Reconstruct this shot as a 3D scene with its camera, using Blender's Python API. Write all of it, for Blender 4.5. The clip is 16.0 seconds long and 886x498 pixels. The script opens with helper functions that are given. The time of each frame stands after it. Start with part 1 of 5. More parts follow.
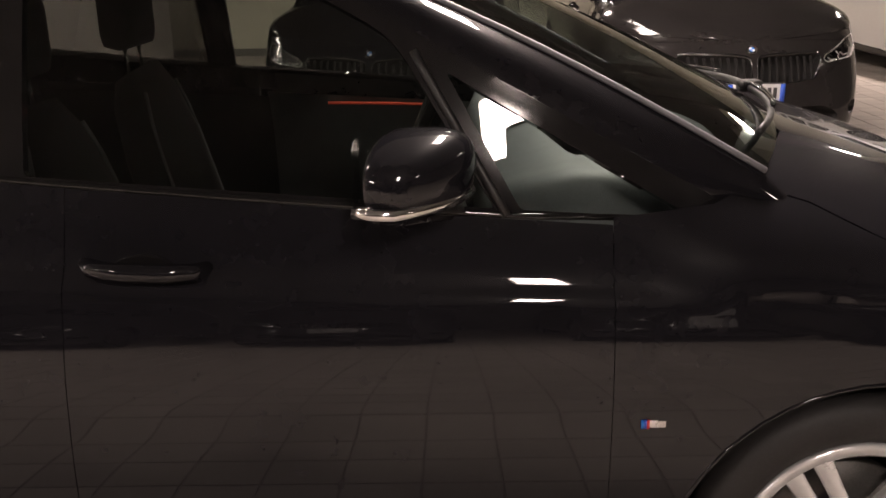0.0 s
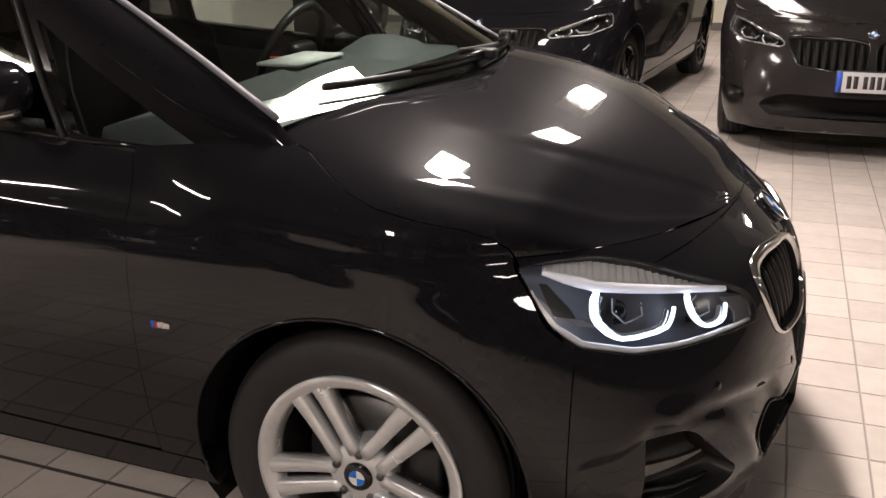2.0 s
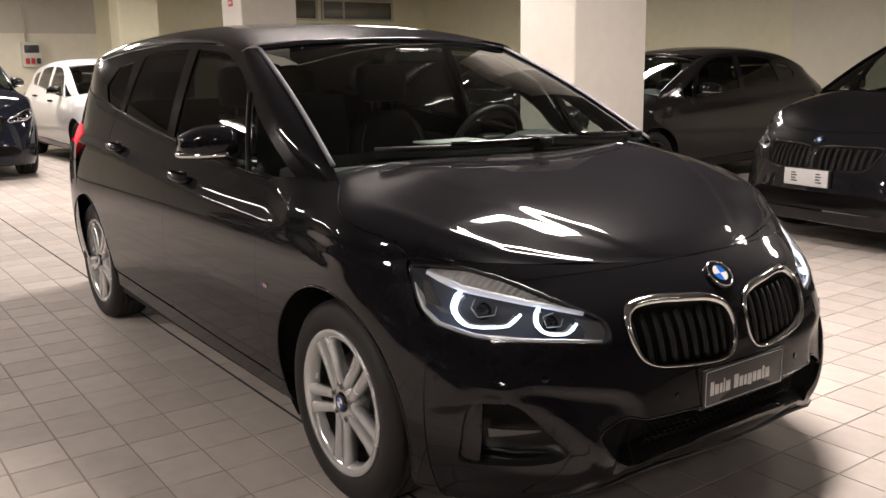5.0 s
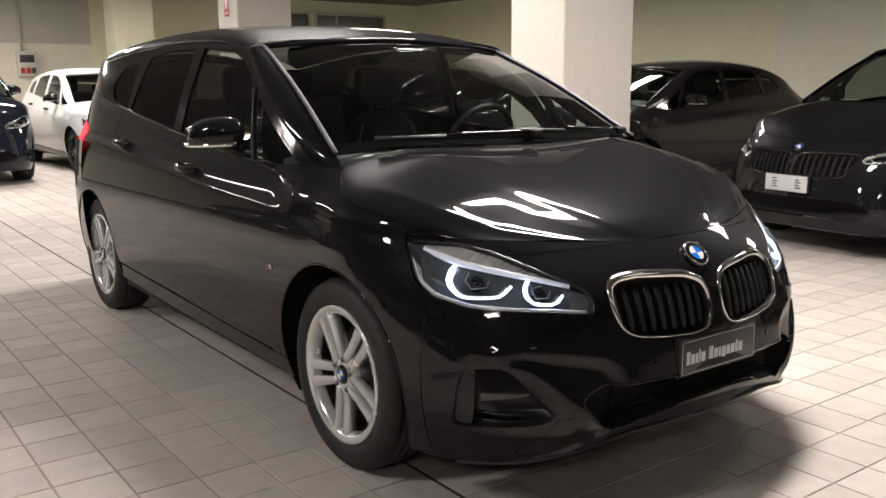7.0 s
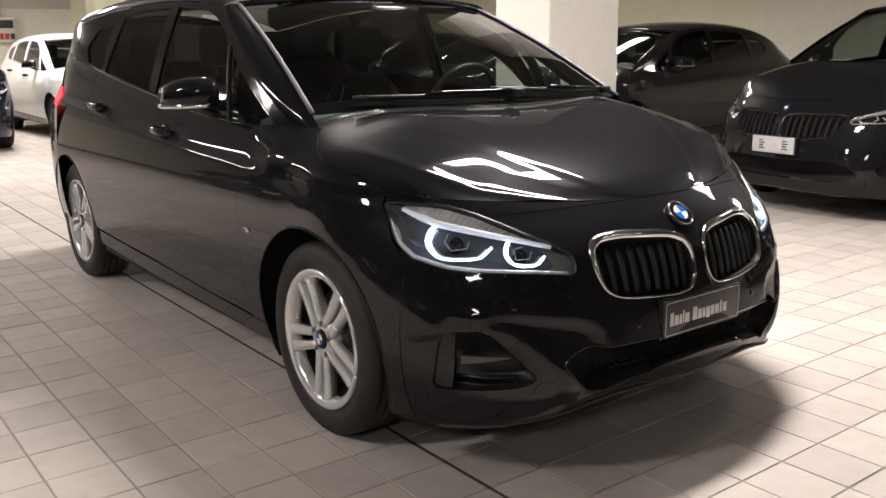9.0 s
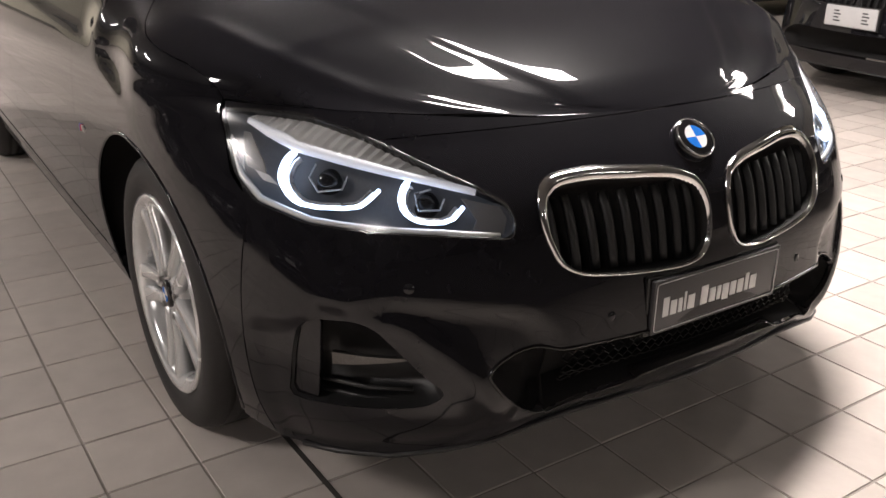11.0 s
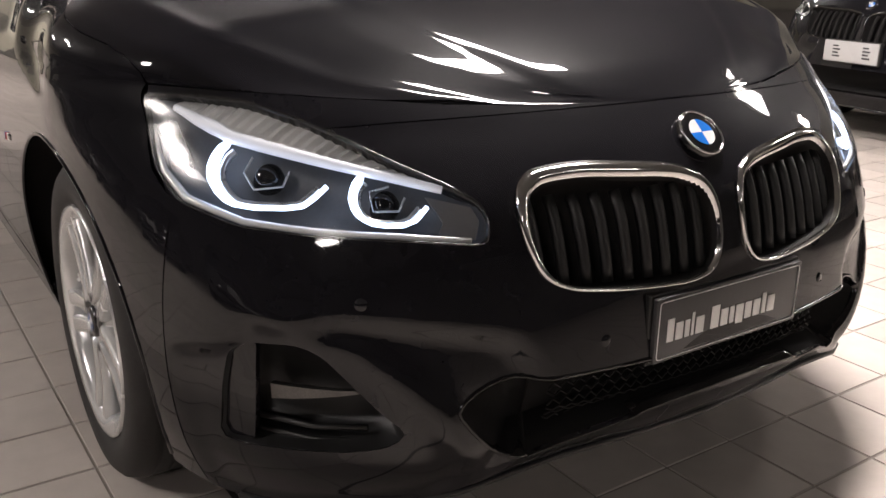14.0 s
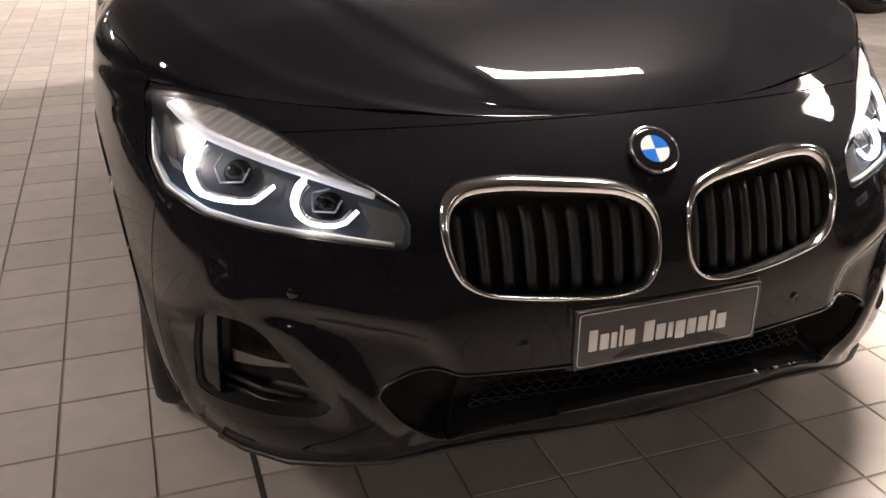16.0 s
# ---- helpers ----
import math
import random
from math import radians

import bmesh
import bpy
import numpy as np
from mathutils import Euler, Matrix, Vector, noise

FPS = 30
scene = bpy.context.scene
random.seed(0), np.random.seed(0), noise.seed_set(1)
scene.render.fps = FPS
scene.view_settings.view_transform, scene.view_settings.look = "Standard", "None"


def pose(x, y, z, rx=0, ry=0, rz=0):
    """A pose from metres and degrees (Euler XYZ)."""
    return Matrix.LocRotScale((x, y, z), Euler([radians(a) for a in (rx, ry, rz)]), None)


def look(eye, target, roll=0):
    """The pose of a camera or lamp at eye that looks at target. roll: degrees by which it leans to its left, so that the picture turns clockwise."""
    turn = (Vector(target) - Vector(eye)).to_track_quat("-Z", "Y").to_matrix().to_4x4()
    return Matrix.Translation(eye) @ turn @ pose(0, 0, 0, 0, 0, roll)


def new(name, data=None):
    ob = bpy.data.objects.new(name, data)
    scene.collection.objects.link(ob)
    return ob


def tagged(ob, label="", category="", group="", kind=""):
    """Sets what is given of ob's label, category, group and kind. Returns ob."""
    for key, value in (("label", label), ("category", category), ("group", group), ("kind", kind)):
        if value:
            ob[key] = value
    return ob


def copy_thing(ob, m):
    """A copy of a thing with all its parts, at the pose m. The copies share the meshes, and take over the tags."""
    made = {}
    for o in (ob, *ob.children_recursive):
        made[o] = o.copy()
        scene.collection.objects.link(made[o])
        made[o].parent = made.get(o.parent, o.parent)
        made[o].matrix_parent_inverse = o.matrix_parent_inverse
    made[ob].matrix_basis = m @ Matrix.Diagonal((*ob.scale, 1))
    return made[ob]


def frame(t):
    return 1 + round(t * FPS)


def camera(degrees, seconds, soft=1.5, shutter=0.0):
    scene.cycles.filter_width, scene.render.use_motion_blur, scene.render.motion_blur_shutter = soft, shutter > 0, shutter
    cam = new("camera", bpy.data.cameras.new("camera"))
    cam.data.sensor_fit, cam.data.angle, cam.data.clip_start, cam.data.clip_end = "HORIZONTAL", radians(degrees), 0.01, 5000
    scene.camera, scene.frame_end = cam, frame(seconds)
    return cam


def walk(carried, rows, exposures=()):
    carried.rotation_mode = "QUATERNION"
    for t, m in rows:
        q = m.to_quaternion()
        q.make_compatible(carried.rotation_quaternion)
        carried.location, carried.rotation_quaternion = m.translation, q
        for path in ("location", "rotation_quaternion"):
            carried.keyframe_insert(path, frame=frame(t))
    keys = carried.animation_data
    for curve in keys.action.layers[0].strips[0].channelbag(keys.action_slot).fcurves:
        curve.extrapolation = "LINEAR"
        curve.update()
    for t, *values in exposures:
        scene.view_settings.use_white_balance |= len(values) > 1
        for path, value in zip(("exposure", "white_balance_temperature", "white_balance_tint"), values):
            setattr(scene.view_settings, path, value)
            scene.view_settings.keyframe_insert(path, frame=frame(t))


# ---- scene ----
cam = camera(53.0, 16.0)
PATH = [
    (0, (-0.75, -2.262, 1.391), (-0.768, -0.364, 0.763), -1.0),
    (0.5, (-0.367, -2.296, 1.394), (-0.51, -0.43, 0.688), 0.5),
    (1, (-0.019, -2.249, 1.37), (-0.176, -0.374, 0.689), 0.3),
    (1.5, (0.345, -2.216, 1.379), (0.032, -0.352, 0.727), -0.4),
    (2, (0.722, -2.243, 1.366), (0.053, -0.483, 0.694), -0.6),
    (2.5, (1.057, -2.118, 1.361), (0.062, -0.497, 0.743), 0.7),
    (3, (1.351, -1.957, 1.383), (-0.033, -0.661, 0.746), -1.8),
    (3.5, (1.578, -1.965, 1.372), (0.101, -0.731, 0.829), -0.8),
    (4, (1.866, -2.036, 1.381), (0.338, -0.841, 0.896), -0.5),
    (6.3, (2.465, -2.179, 1.244), (0.855, -1.042, 0.905), -0.5),
    (6.5, (2.436, -2.224, 1.254), (0.849, -1.057, 0.908), -0.4),
    (7, (2.441, -2.232, 1.252), (0.858, -1.066, 0.884), -0.4),
    (7.5, (2.442, -2.229, 1.253), (0.871, -1.055, 0.861), -0.5),
    (8, (2.445, -2.234, 1.251), (0.881, -1.054, 0.847), -0.6),
    (8.5, (2.439, -2.219, 1.247), (0.877, -1.043, 0.828), -0.8),
    (8.7, (2.435, -2.216, 1.237), (0.877, -1.036, 0.813), -0.8),
    (10.8, (1.945, -1.426, 1.192), (0.387, -0.395, 0.477), 0.4),
    (11, (1.867, -1.348, 1.164), (0.323, -0.316, 0.421), 0.7),
    (11.5, (1.751, -1.23, 1.068), (0.202, -0.196, 0.339), 0.9),
    (12, (1.711, -1.191, 1.021), (0.158, -0.129, 0.343), 1.0),
    (12.5, (1.71, -1.176, 1.002), (0.145, -0.105, 0.369), 0.9),
    (13, (1.711, -1.177, 0.999), (0.135, -0.116, 0.376), 0.5),
    (13.5, (1.71, -1.182, 1.002), (0.136, -0.122, 0.371), 0.6),
    (14, (1.715, -1.183, 1.004), (0.141, -0.12, 0.378), 0.8),
    (14.5, (1.713, -1.186, 1.012), (0.144, -0.119, 0.381), 0.9),
    (15, (1.722, -1.183, 1.023), (0.153, -0.152, 0.333), 0.1),
    (15.5, (1.824, -1.037, 1.129), (0.186, -0.17, 0.378), -0.3),
    (16, (1.971, -0.821, 1.178), (0.246, -0.209, 0.372), 0.2),
]
walk(cam, [(t, look(eye, target, roll)) for t, eye, target, roll in PATH], [(0.0, 0.28, 6950, 20), (1.5, 0.16, 6650, 16), (2.5, 0.12, 6550, 15), (4.2, 0.03, 6650, 16), (6.3, 0.05, 6200, 9), (12.0, 0.3, 6250, 13), (14.8, 0.3, 6300, 13), (16.0, 0.28, 6650, 15)])

# ---- light ----
world = bpy.data.worlds.new("world")
scene.world = world
world.use_nodes = True
world.node_tree.nodes["Background"].inputs[0].default_value = (0.9, 0.95, 1.0, 1)
world.node_tree.nodes["Background"].inputs[1].default_value = 0.02

LAMP_Z = 3.02
# centre x, centre y, turn of the long side from x in degrees, length, width, watts
LAMPS = [(-0.03, 0.88, 90, 1.12, 0.28, 165), (-3.4, 0.88, 90, 1.12, 0.32, 100), (0.10, 4.6, 90, 1.12, 0.32, 30), (-0.3, 8.0, 90, 1.12, 0.32, 66),
         (5.6, 1.9, 90, 1.12, 0.32, 7), (4.8, 7.6, 90, 1.12, 0.32, 85), (-5.8, 6.6, 90, 1.12, 0.32, 84), (-8.0, -0.6, 90, 1.12, 0.32, 120),
         (-12.0, 0.9, 90, 1.12, 0.32, 140), (-14.5, -1.5, 90, 1.12, 0.32, 130), (-10.6, 6.2, 90, 1.12, 0.32, 175),
         (-0.15, -4.4, 90, 1.12, 0.32, 84), (4.2, -4.6, 90, 1.12, 0.32, 45), (-5.0, -4.6, 90, 1.12, 0.32, 118), (-10.0, -4.6, 90, 1.12, 0.32, 55)]


# ---- materials ----
def mat(name, color, rough=0.5, metal=0.0, coat=0.0, noise_scale=0.0, amount=0.0, bump=0.0, bump_scale=60.0, rough_var=0.0):
    """A principled material with colour variation at two scales, roughness variation and fine relief."""
    m = bpy.data.materials.new(name)
    m.use_nodes = True
    nt = m.node_tree
    p = nt.nodes["Principled BSDF"]
    p.inputs["Base Color"].default_value = (*color, 1)
    p.inputs["Roughness"].default_value = rough
    p.inputs["Metallic"].default_value = metal
    p.inputs["Coat Weight"].default_value = coat
    p.inputs["Coat Roughness"].default_value = 0.03
    co = nt.nodes.new("ShaderNodeTexCoord")
    if amount:
        n1 = nt.nodes.new("ShaderNodeTexNoise")
        n1.inputs["Scale"].default_value, n1.inputs["Detail"].default_value = noise_scale, 6
        n2 = nt.nodes.new("ShaderNodeTexNoise")
        n2.inputs["Scale"].default_value, n2.inputs["Detail"].default_value = noise_scale * 9.7, 4
        add = nt.nodes.new("ShaderNodeMath")
        add.operation = "ADD"
        nt.links.new(co.outputs["Object"], n1.inputs["Vector"])
        nt.links.new(co.outputs["Object"], n2.inputs["Vector"])
        nt.links.new(n1.outputs["Fac"], add.inputs[0])
        nt.links.new(n2.outputs["Fac"], add.inputs[1])
        ramp = nt.nodes.new("ShaderNodeMapRange")
        ramp.inputs["From Min"].default_value, ramp.inputs["From Max"].default_value = 0.6, 1.4
        ramp.inputs["To Min"].default_value, ramp.inputs["To Max"].default_value = 1 - amount, 1 + amount
        nt.links.new(add.outputs[0], ramp.inputs["Value"])
        mul = nt.nodes.new("ShaderNodeVectorMath")
        mul.operation = "SCALE"
        mul.inputs[0].default_value = color
        nt.links.new(ramp.outputs[0], mul.inputs["Scale"])
        nt.links.new(mul.outputs[0], p.inputs["Base Color"])
        if rough_var:
            rr = nt.nodes.new("ShaderNodeMapRange")
            rr.inputs["From Min"].default_value, rr.inputs["From Max"].default_value = 0.3, 0.7
            rr.inputs["To Min"].default_value, rr.inputs["To Max"].default_value = rough - rough_var, rough + rough_var
            nt.links.new(n1.outputs["Fac"], rr.inputs["Value"])
            nt.links.new(rr.outputs[0], p.inputs["Roughness"])
    if bump:
        nb = nt.nodes.new("ShaderNodeTexNoise")
        nb.inputs["Scale"].default_value, nb.inputs["Detail"].default_value = bump_scale, 5
        b = nt.nodes.new("ShaderNodeBump")
        b.inputs["Strength"].default_value, b.inputs["Distance"].default_value = bump, 0.004
        nt.links.new(co.outputs["Object"], nb.inputs["Vector"])
        nt.links.new(nb.outputs["Fac"], b.inputs["Height"])
        nt.links.new(b.outputs[0], p.inputs["Normal"])
    return m


def glow(name, color, strength):
    m = bpy.data.materials.new(name)
    m.use_nodes = True
    p = m.node_tree.nodes["Principled BSDF"]
    p.inputs["Base Color"].default_value = (*color, 1)
    p.inputs["Emission Color"].default_value = (*color, 1)
    p.inputs["Emission Strength"].default_value = strength
    return m


def glass(name, tint, gloss_rough=0.0):
    """Thin glass: a tinted see-through pane with a mirror coat that grows towards grazing angles."""
    m = bpy.data.materials.new(name)
    m.use_nodes = True
    nt = m.node_tree
    nt.nodes.remove(nt.nodes["Principled BSDF"])
    out = nt.nodes["Material Output"]
    tr = nt.nodes.new("ShaderNodeBsdfTransparent")
    tr.inputs[0].default_value = (*tint, 1)
    gl = nt.nodes.new("ShaderNodeBsdfGlossy")
    gl.inputs["Roughness"].default_value = gloss_rough
    lw = nt.nodes.new("ShaderNodeLayerWeight")
    lw.inputs["Blend"].default_value = 0.5
    fifth = nt.nodes.new("ShaderNodeMath")
    fifth.operation = "POWER"
    fifth.inputs[1].default_value = 5.0
    fr = nt.nodes.new("ShaderNodeMath")
    fr.operation = "MULTIPLY_ADD"
    fr.inputs[1].default_value, fr.inputs[2].default_value = 0.94, 0.06
    nt.links.new(lw.outputs["Facing"], fifth.inputs[0])
    nt.links.new(fifth.outputs[0], fr.inputs[0])
    mix = nt.nodes.new("ShaderNodeMixShader")
    nt.links.new(fr.outputs[0], mix.inputs[0])
    nt.links.new(tr.outputs[0], mix.inputs[1])
    nt.links.new(gl.outputs[0], mix.inputs[2])
    nt.links.new(mix.outputs[0], out.inputs[0])
    return m


def tile_mat(name, island):
    """Glazed beige floor tile: tone that differs tile by tile, cloudy stains, dust in the gloss."""
    m = mat(name, (0.535, 0.483, 0.440), 0.66, 0, 0, 1.3, 0.10, 0.08, 40, 0.10)
    nt = m.node_tree
    p = nt.nodes["Principled BSDF"]
    p.inputs["Specular IOR Level"].default_value = 0.12
    src = p.inputs["Base Color"].links[0].from_socket
    info = nt.nodes.new("ShaderNodeNewGeometry" if island else "ShaderNodeObjectInfo")
    mr = nt.nodes.new("ShaderNodeMapRange")
    mr.inputs["To Min"].default_value, mr.inputs["To Max"].default_value = 0.90, 1.08
    nt.links.new(info.outputs["Random Per Island" if island else "Random"], mr.inputs["Value"])
    sc = nt.nodes.new("ShaderNodeVectorMath")
    sc.operation = "SCALE"
    nt.links.new(src, sc.inputs[0])
    nt.links.new(mr.outputs[0], sc.inputs["Scale"])
    nt.links.new(sc.outputs[0], p.inputs["Base Color"])
    geo = nt.nodes.new("ShaderNodeNewGeometry")
    for n in nt.nodes:
        if n.type == "TEX_NOISE":
            for link in list(n.inputs["Vector"].links):
                nt.links.remove(link)
            nt.links.new(geo.outputs["Position"], n.inputs["Vector"])
    return m


M = dict(
    # for the unseen walls: dark, so that the car's side mirrors little
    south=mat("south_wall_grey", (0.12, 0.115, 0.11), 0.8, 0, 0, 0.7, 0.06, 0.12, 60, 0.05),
    black=mat("black_paint", (0.0086, 0.0083, 0.0104), 0.36, 0, 0.80, 3.0, 0.15),
    dark=mat("dark_grey_paint", (0.020, 0.018, 0.018), 0.12, 0, 0, 3.0, 0.15),
    blue=mat("blue_black_paint", (0.010, 0.012, 0.020), 0.08, 0, 0, 3.0, 0.15),
    white=mat("white_paint", (0.78, 0.78, 0.78), 0.3, 0, 1.0, 3.0, 0.03),
    shell=mat("shell_black", (0.009, 0.0085, 0.0085), 0.8, 0, 0, 8, 0.2),
    plastic=mat("black_plastic", (0.012, 0.012, 0.012), 0.42, 0, 0, 20, 0.2, 0.1, 400),
    gloss=mat("gloss_black_plastic", (0.010, 0.0095, 0.010), 0.10, 0, 0, 12, 0.15),
    rubber=mat("tyre_rubber", (0.013, 0.012, 0.012), 0.62, 0, 0, 14, 0.3, 0.15, 250),
    alloy=mat("silver_alloy", (0.74, 0.745, 0.75), 0.24, 0.62, 0.5, 10, 0.06, 0, 60, 0.05),
    chrome=mat("chrome", (0.82, 0.81, 0.80), 0.10, 1.0, 0, 14, 0.04, 0, 60, 0.03),
    satin=mat("satin_silver", (0.66, 0.65, 0.64), 0.28, 0.9, 0, 14, 0.06, 0, 60, 0.05),
    steel=mat("brake_steel", (0.13, 0.125, 0.12), 0.45, 0.9, 0, 30, 0.25),
    fabric=mat("dark_seat_fabric", (0.014, 0.013, 0.013), 0.85, 0, 0, 16, 0.25, 0.25, 300),
    trim=mat("grey_dash", (0.085, 0.092, 0.095), 0.6, 0, 0, 20, 0.15, 0.15, 300),
    paper=mat("paper", (0.75, 0.75, 0.74), 0.7, 0, 0, 9, 0.05),
    blueplate=mat("plate_blue", (0.03, 0.10, 0.55), 0.35, 0, 0, 20, 0.08),
    logo_blue=mat("enamel_blue", (0.02, 0.17, 0.62), 0.15, 0, 0.5, 40, 0.05),
    logo_white=mat("enamel_white", (0.8, 0.8, 0.8), 0.15, 0, 0.5, 40, 0.04),
    plate_dark=mat("plate_dark_grey", (0.035, 0.034, 0.036), 0.35, 0, 0, 18, 0.12),
    plate_line=mat("plate_light_grey", (0.80, 0.80, 0.79), 0.4, 0, 0, 30, 0.06),
    trim_silver=mat("dull_silver_trim", (0.15, 0.15, 0.165), 0.62, 0.10, 0, 14, 0.06, 0, 60, 0.05),
    red_lit=glow("tail_light_red", (1.0, 0.03, 0.05), 1.2),
    brow=mat("reflector_silver", (0.88, 0.88, 0.87), 0.24, 0.15, 0.6, 30, 0.05),
    ribs=mat("reflector_ribs", (0.93, 0.92, 0.90), 0.30, 0.05, 0.8, 30, 0.08),
    end_grey=mat("smoky_grey", (0.20, 0.20, 0.21), 0.30, 0.2, 0.5, 20, 0.08),
    chamber=mat("lamp_chamber_grey", (0.095, 0.098, 0.105), 0.42, 0.0, 0, 20, 0.12),
    plate_white=mat("plate_white", (0.50, 0.50, 0.50), 0.45, 0, 0, 12, 0.05),
    red_sign=mat("red_sign", (0.5, 0.03, 0.03), 0.4, 0, 0, 12, 0.08),
    wall=mat("cream_wall", (0.80, 0.765, 0.63), 0.75, 0, 0, 0.7, 0.05, 0.12, 60, 0.05),
    wall_grey=mat("grey_wall", (0.56, 0.535, 0.46), 0.8, 0, 0, 0.7, 0.06, 0.12, 60, 0.05),
    # yellow-green light of the far corner, put into the wall's colour
    wall_lit_yellow=mat("yellow_wall", (0.83, 0.80, 0.59), 0.75, 0, 0, 0.7, 0.05, 0.12, 60, 0.05),
    pillar=mat("pillar_white", (0.62, 0.59, 0.53), 0.7, 0, 0, 1.2, 0.05, 0.1, 70, 0.05),
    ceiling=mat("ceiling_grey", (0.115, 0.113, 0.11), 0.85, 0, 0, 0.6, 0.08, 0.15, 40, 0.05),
    base=mat("baseboard_grey", (0.20, 0.19, 0.175), 0.55, 0, 0, 3, 0.1),
    grout=mat("grout", (0.30, 0.265, 0.235), 0.85, 0, 0, 3, 0.18, 0.2, 200),
    joint=mat("dark_joint", (0.05, 0.045, 0.04), 0.8, 0, 0, 5, 0.2),
    pane=mat("grey_pane", (0.25, 0.26, 0.24), 0.15, 0, 0, 2, 0.1),
    box=mat("grey_box", (0.66, 0.64, 0.56), 0.5, 0, 0, 9, 0.06),
    glass=glass("clear_glass", (0.80, 0.86, 0.84)),
    side_glass=glass("side_glass", (0.46, 0.49, 0.47)),
    screen_glass=glass("screen_glass", (0.54, 0.60, 0.57)),
    tint=glass("tinted_glass", (0.10, 0.10, 0.10)),
    lens=glass("lamp_lens", (0.95, 0.96, 0.97), 0.16),
    drl=glow("daylight_led", (0.60, 0.75, 1.0), 4.6),
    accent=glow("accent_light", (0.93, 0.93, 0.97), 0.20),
    ambient=glow("ambient_red", (1.0, 0.12, 0.06), 0.10),
    tube=glow("fluorescent", (1.0, 0.95, 0.86), 14.0),
    tile=tile_mat("tile_single", False),
    tiles=tile_mat("tile_field", True),
)

M["shell"].node_tree.nodes["Principled BSDF"].inputs["Specular IOR Level"].default_value = 0.3
M["black"].node_tree.nodes["Principled BSDF"].inputs["Specular IOR Level"].default_value = 0.02


# ---- mesh helpers ----
def part(name, bm, material, parent=None, label="", smooth=True):
    """Links a bmesh as one mesh object, under a thing or a part."""
    me = bpy.data.meshes.new(name)
    bm.to_mesh(me)
    bm.free()
    me.materials.append(M[material])
    if smooth:
        for f in me.polygons:
            f.use_smooth = True
    ob = new(name, me)
    ob.parent = parent
    if label:
        ob["label"] = label
    return ob


def same(name, ob, parent, m=None):
    """Another object on the mesh of ob."""
    o = new(name, ob.data)
    o.parent = parent
    if m is not None:
        o.matrix_basis = m
    return o


def add_box(bm, x0, x1, y0, y1, z0, z1, bevel=0.0):
    r = bmesh.ops.create_cube(bm, size=1.0)
    for v in r["verts"]:
        v.co = ((x0 + x1) / 2 + v.co.x * (x1 - x0), (y0 + y1) / 2 + v.co.y * (y1 - y0), (z0 + z1) / 2 + v.co.z * (z1 - z0))
    if bevel:
        es = list({e for v in r["verts"] for e in v.link_edges})
        bmesh.ops.bevel(bm, geom=es, offset=bevel, segments=2, affect="EDGES", profile=0.6)
    return bm


def box(x0, x1, y0, y1, z0, z1, bevel=0.0):
    return add_box(bmesh.new(), x0, x1, y0, y1, z0, z1, bevel)


def add_tube(bm, pts, r, sides=8, closed=False, flat=1.0, ref=(0, 0, 1)):
    """A round bar along points; flat squeezes it along the way nearest to ref."""
    pts = [Vector(p) for p in pts]
    n = len(pts)
    rings = []
    for i, p in enumerate(pts):
        a = pts[(i - 1) % n] if closed or i else p
        b = pts[(i + 1) % n] if closed or i < n - 1 else p
        d = (b - a).normalized()
        u = d.cross(Vector(ref))
        if u.length < 1e-4:
            u = d.cross(Vector((1, 0, 0)))
        u.normalize()
        w = u.cross(d).normalized()
        rr = r[i] if isinstance(r, (list, tuple)) else r
        rings.append([bm.verts.new(p + u * (rr * math.cos(2 * math.pi * k / sides)) + w * (rr * flat * math.sin(2 * math.pi * k / sides))) for k in range(sides)])
    for i in range(n if closed else n - 1):
        for k in range(sides):
            bm.faces.new((rings[i][k], rings[i][(k + 1) % sides], rings[(i + 1) % n][(k + 1) % sides], rings[(i + 1) % n][k]))
    if not closed:
        bm.faces.new(rings[0][::-1])
        bm.faces.new(rings[-1])
    return bm


def tube(pts, r, sides=8, closed=False, flat=1.0, ref=(0, 0, 1)):
    return add_tube(bmesh.new(), pts, r, sides, closed, flat, ref)


def lathe(profile, seg=64, axis="y"):
    """Turns a profile of (radius, along) round the y axis."""
    bm = bmesh.new()
    rings = []
    for k in range(seg):
        a = 2 * math.pi * k / seg
        rings.append([bm.verts.new((r * math.cos(a), h, r * math.sin(a))) for r, h in profile])
    for k in range(seg):
        for i in range(len(profile) - 1):
            q = (rings[k][i], rings[k][i + 1], rings[(k + 1) % seg][i + 1], rings[(k + 1) % seg][i])
            bm.faces.new(q)
    bmesh.ops.remove_doubles(bm, verts=bm.verts, dist=1e-5)
    bmesh.ops.recalc_face_normals(bm, faces=bm.faces)
    return bm


def loft(rings, closed=True, caps=True):
    """A skin over rings of equally many points."""
    bm = bmesh.new()
    vs = [[bm.verts.new(p) for p in r] for r in rings]
    n = len(rings[0])
    for i in range(len(vs) - 1):
        for k in range(n if closed else n - 1):
            bm.faces.new((vs[i][k], vs[i][(k + 1) % n], vs[i + 1][(k + 1) % n], vs[i + 1][k]))
    if caps and closed:
        bm.faces.new(vs[0][::-1])
        bm.faces.new(vs[-1])
    bmesh.ops.recalc_face_normals(bm, faces=bm.faces)
    return bm


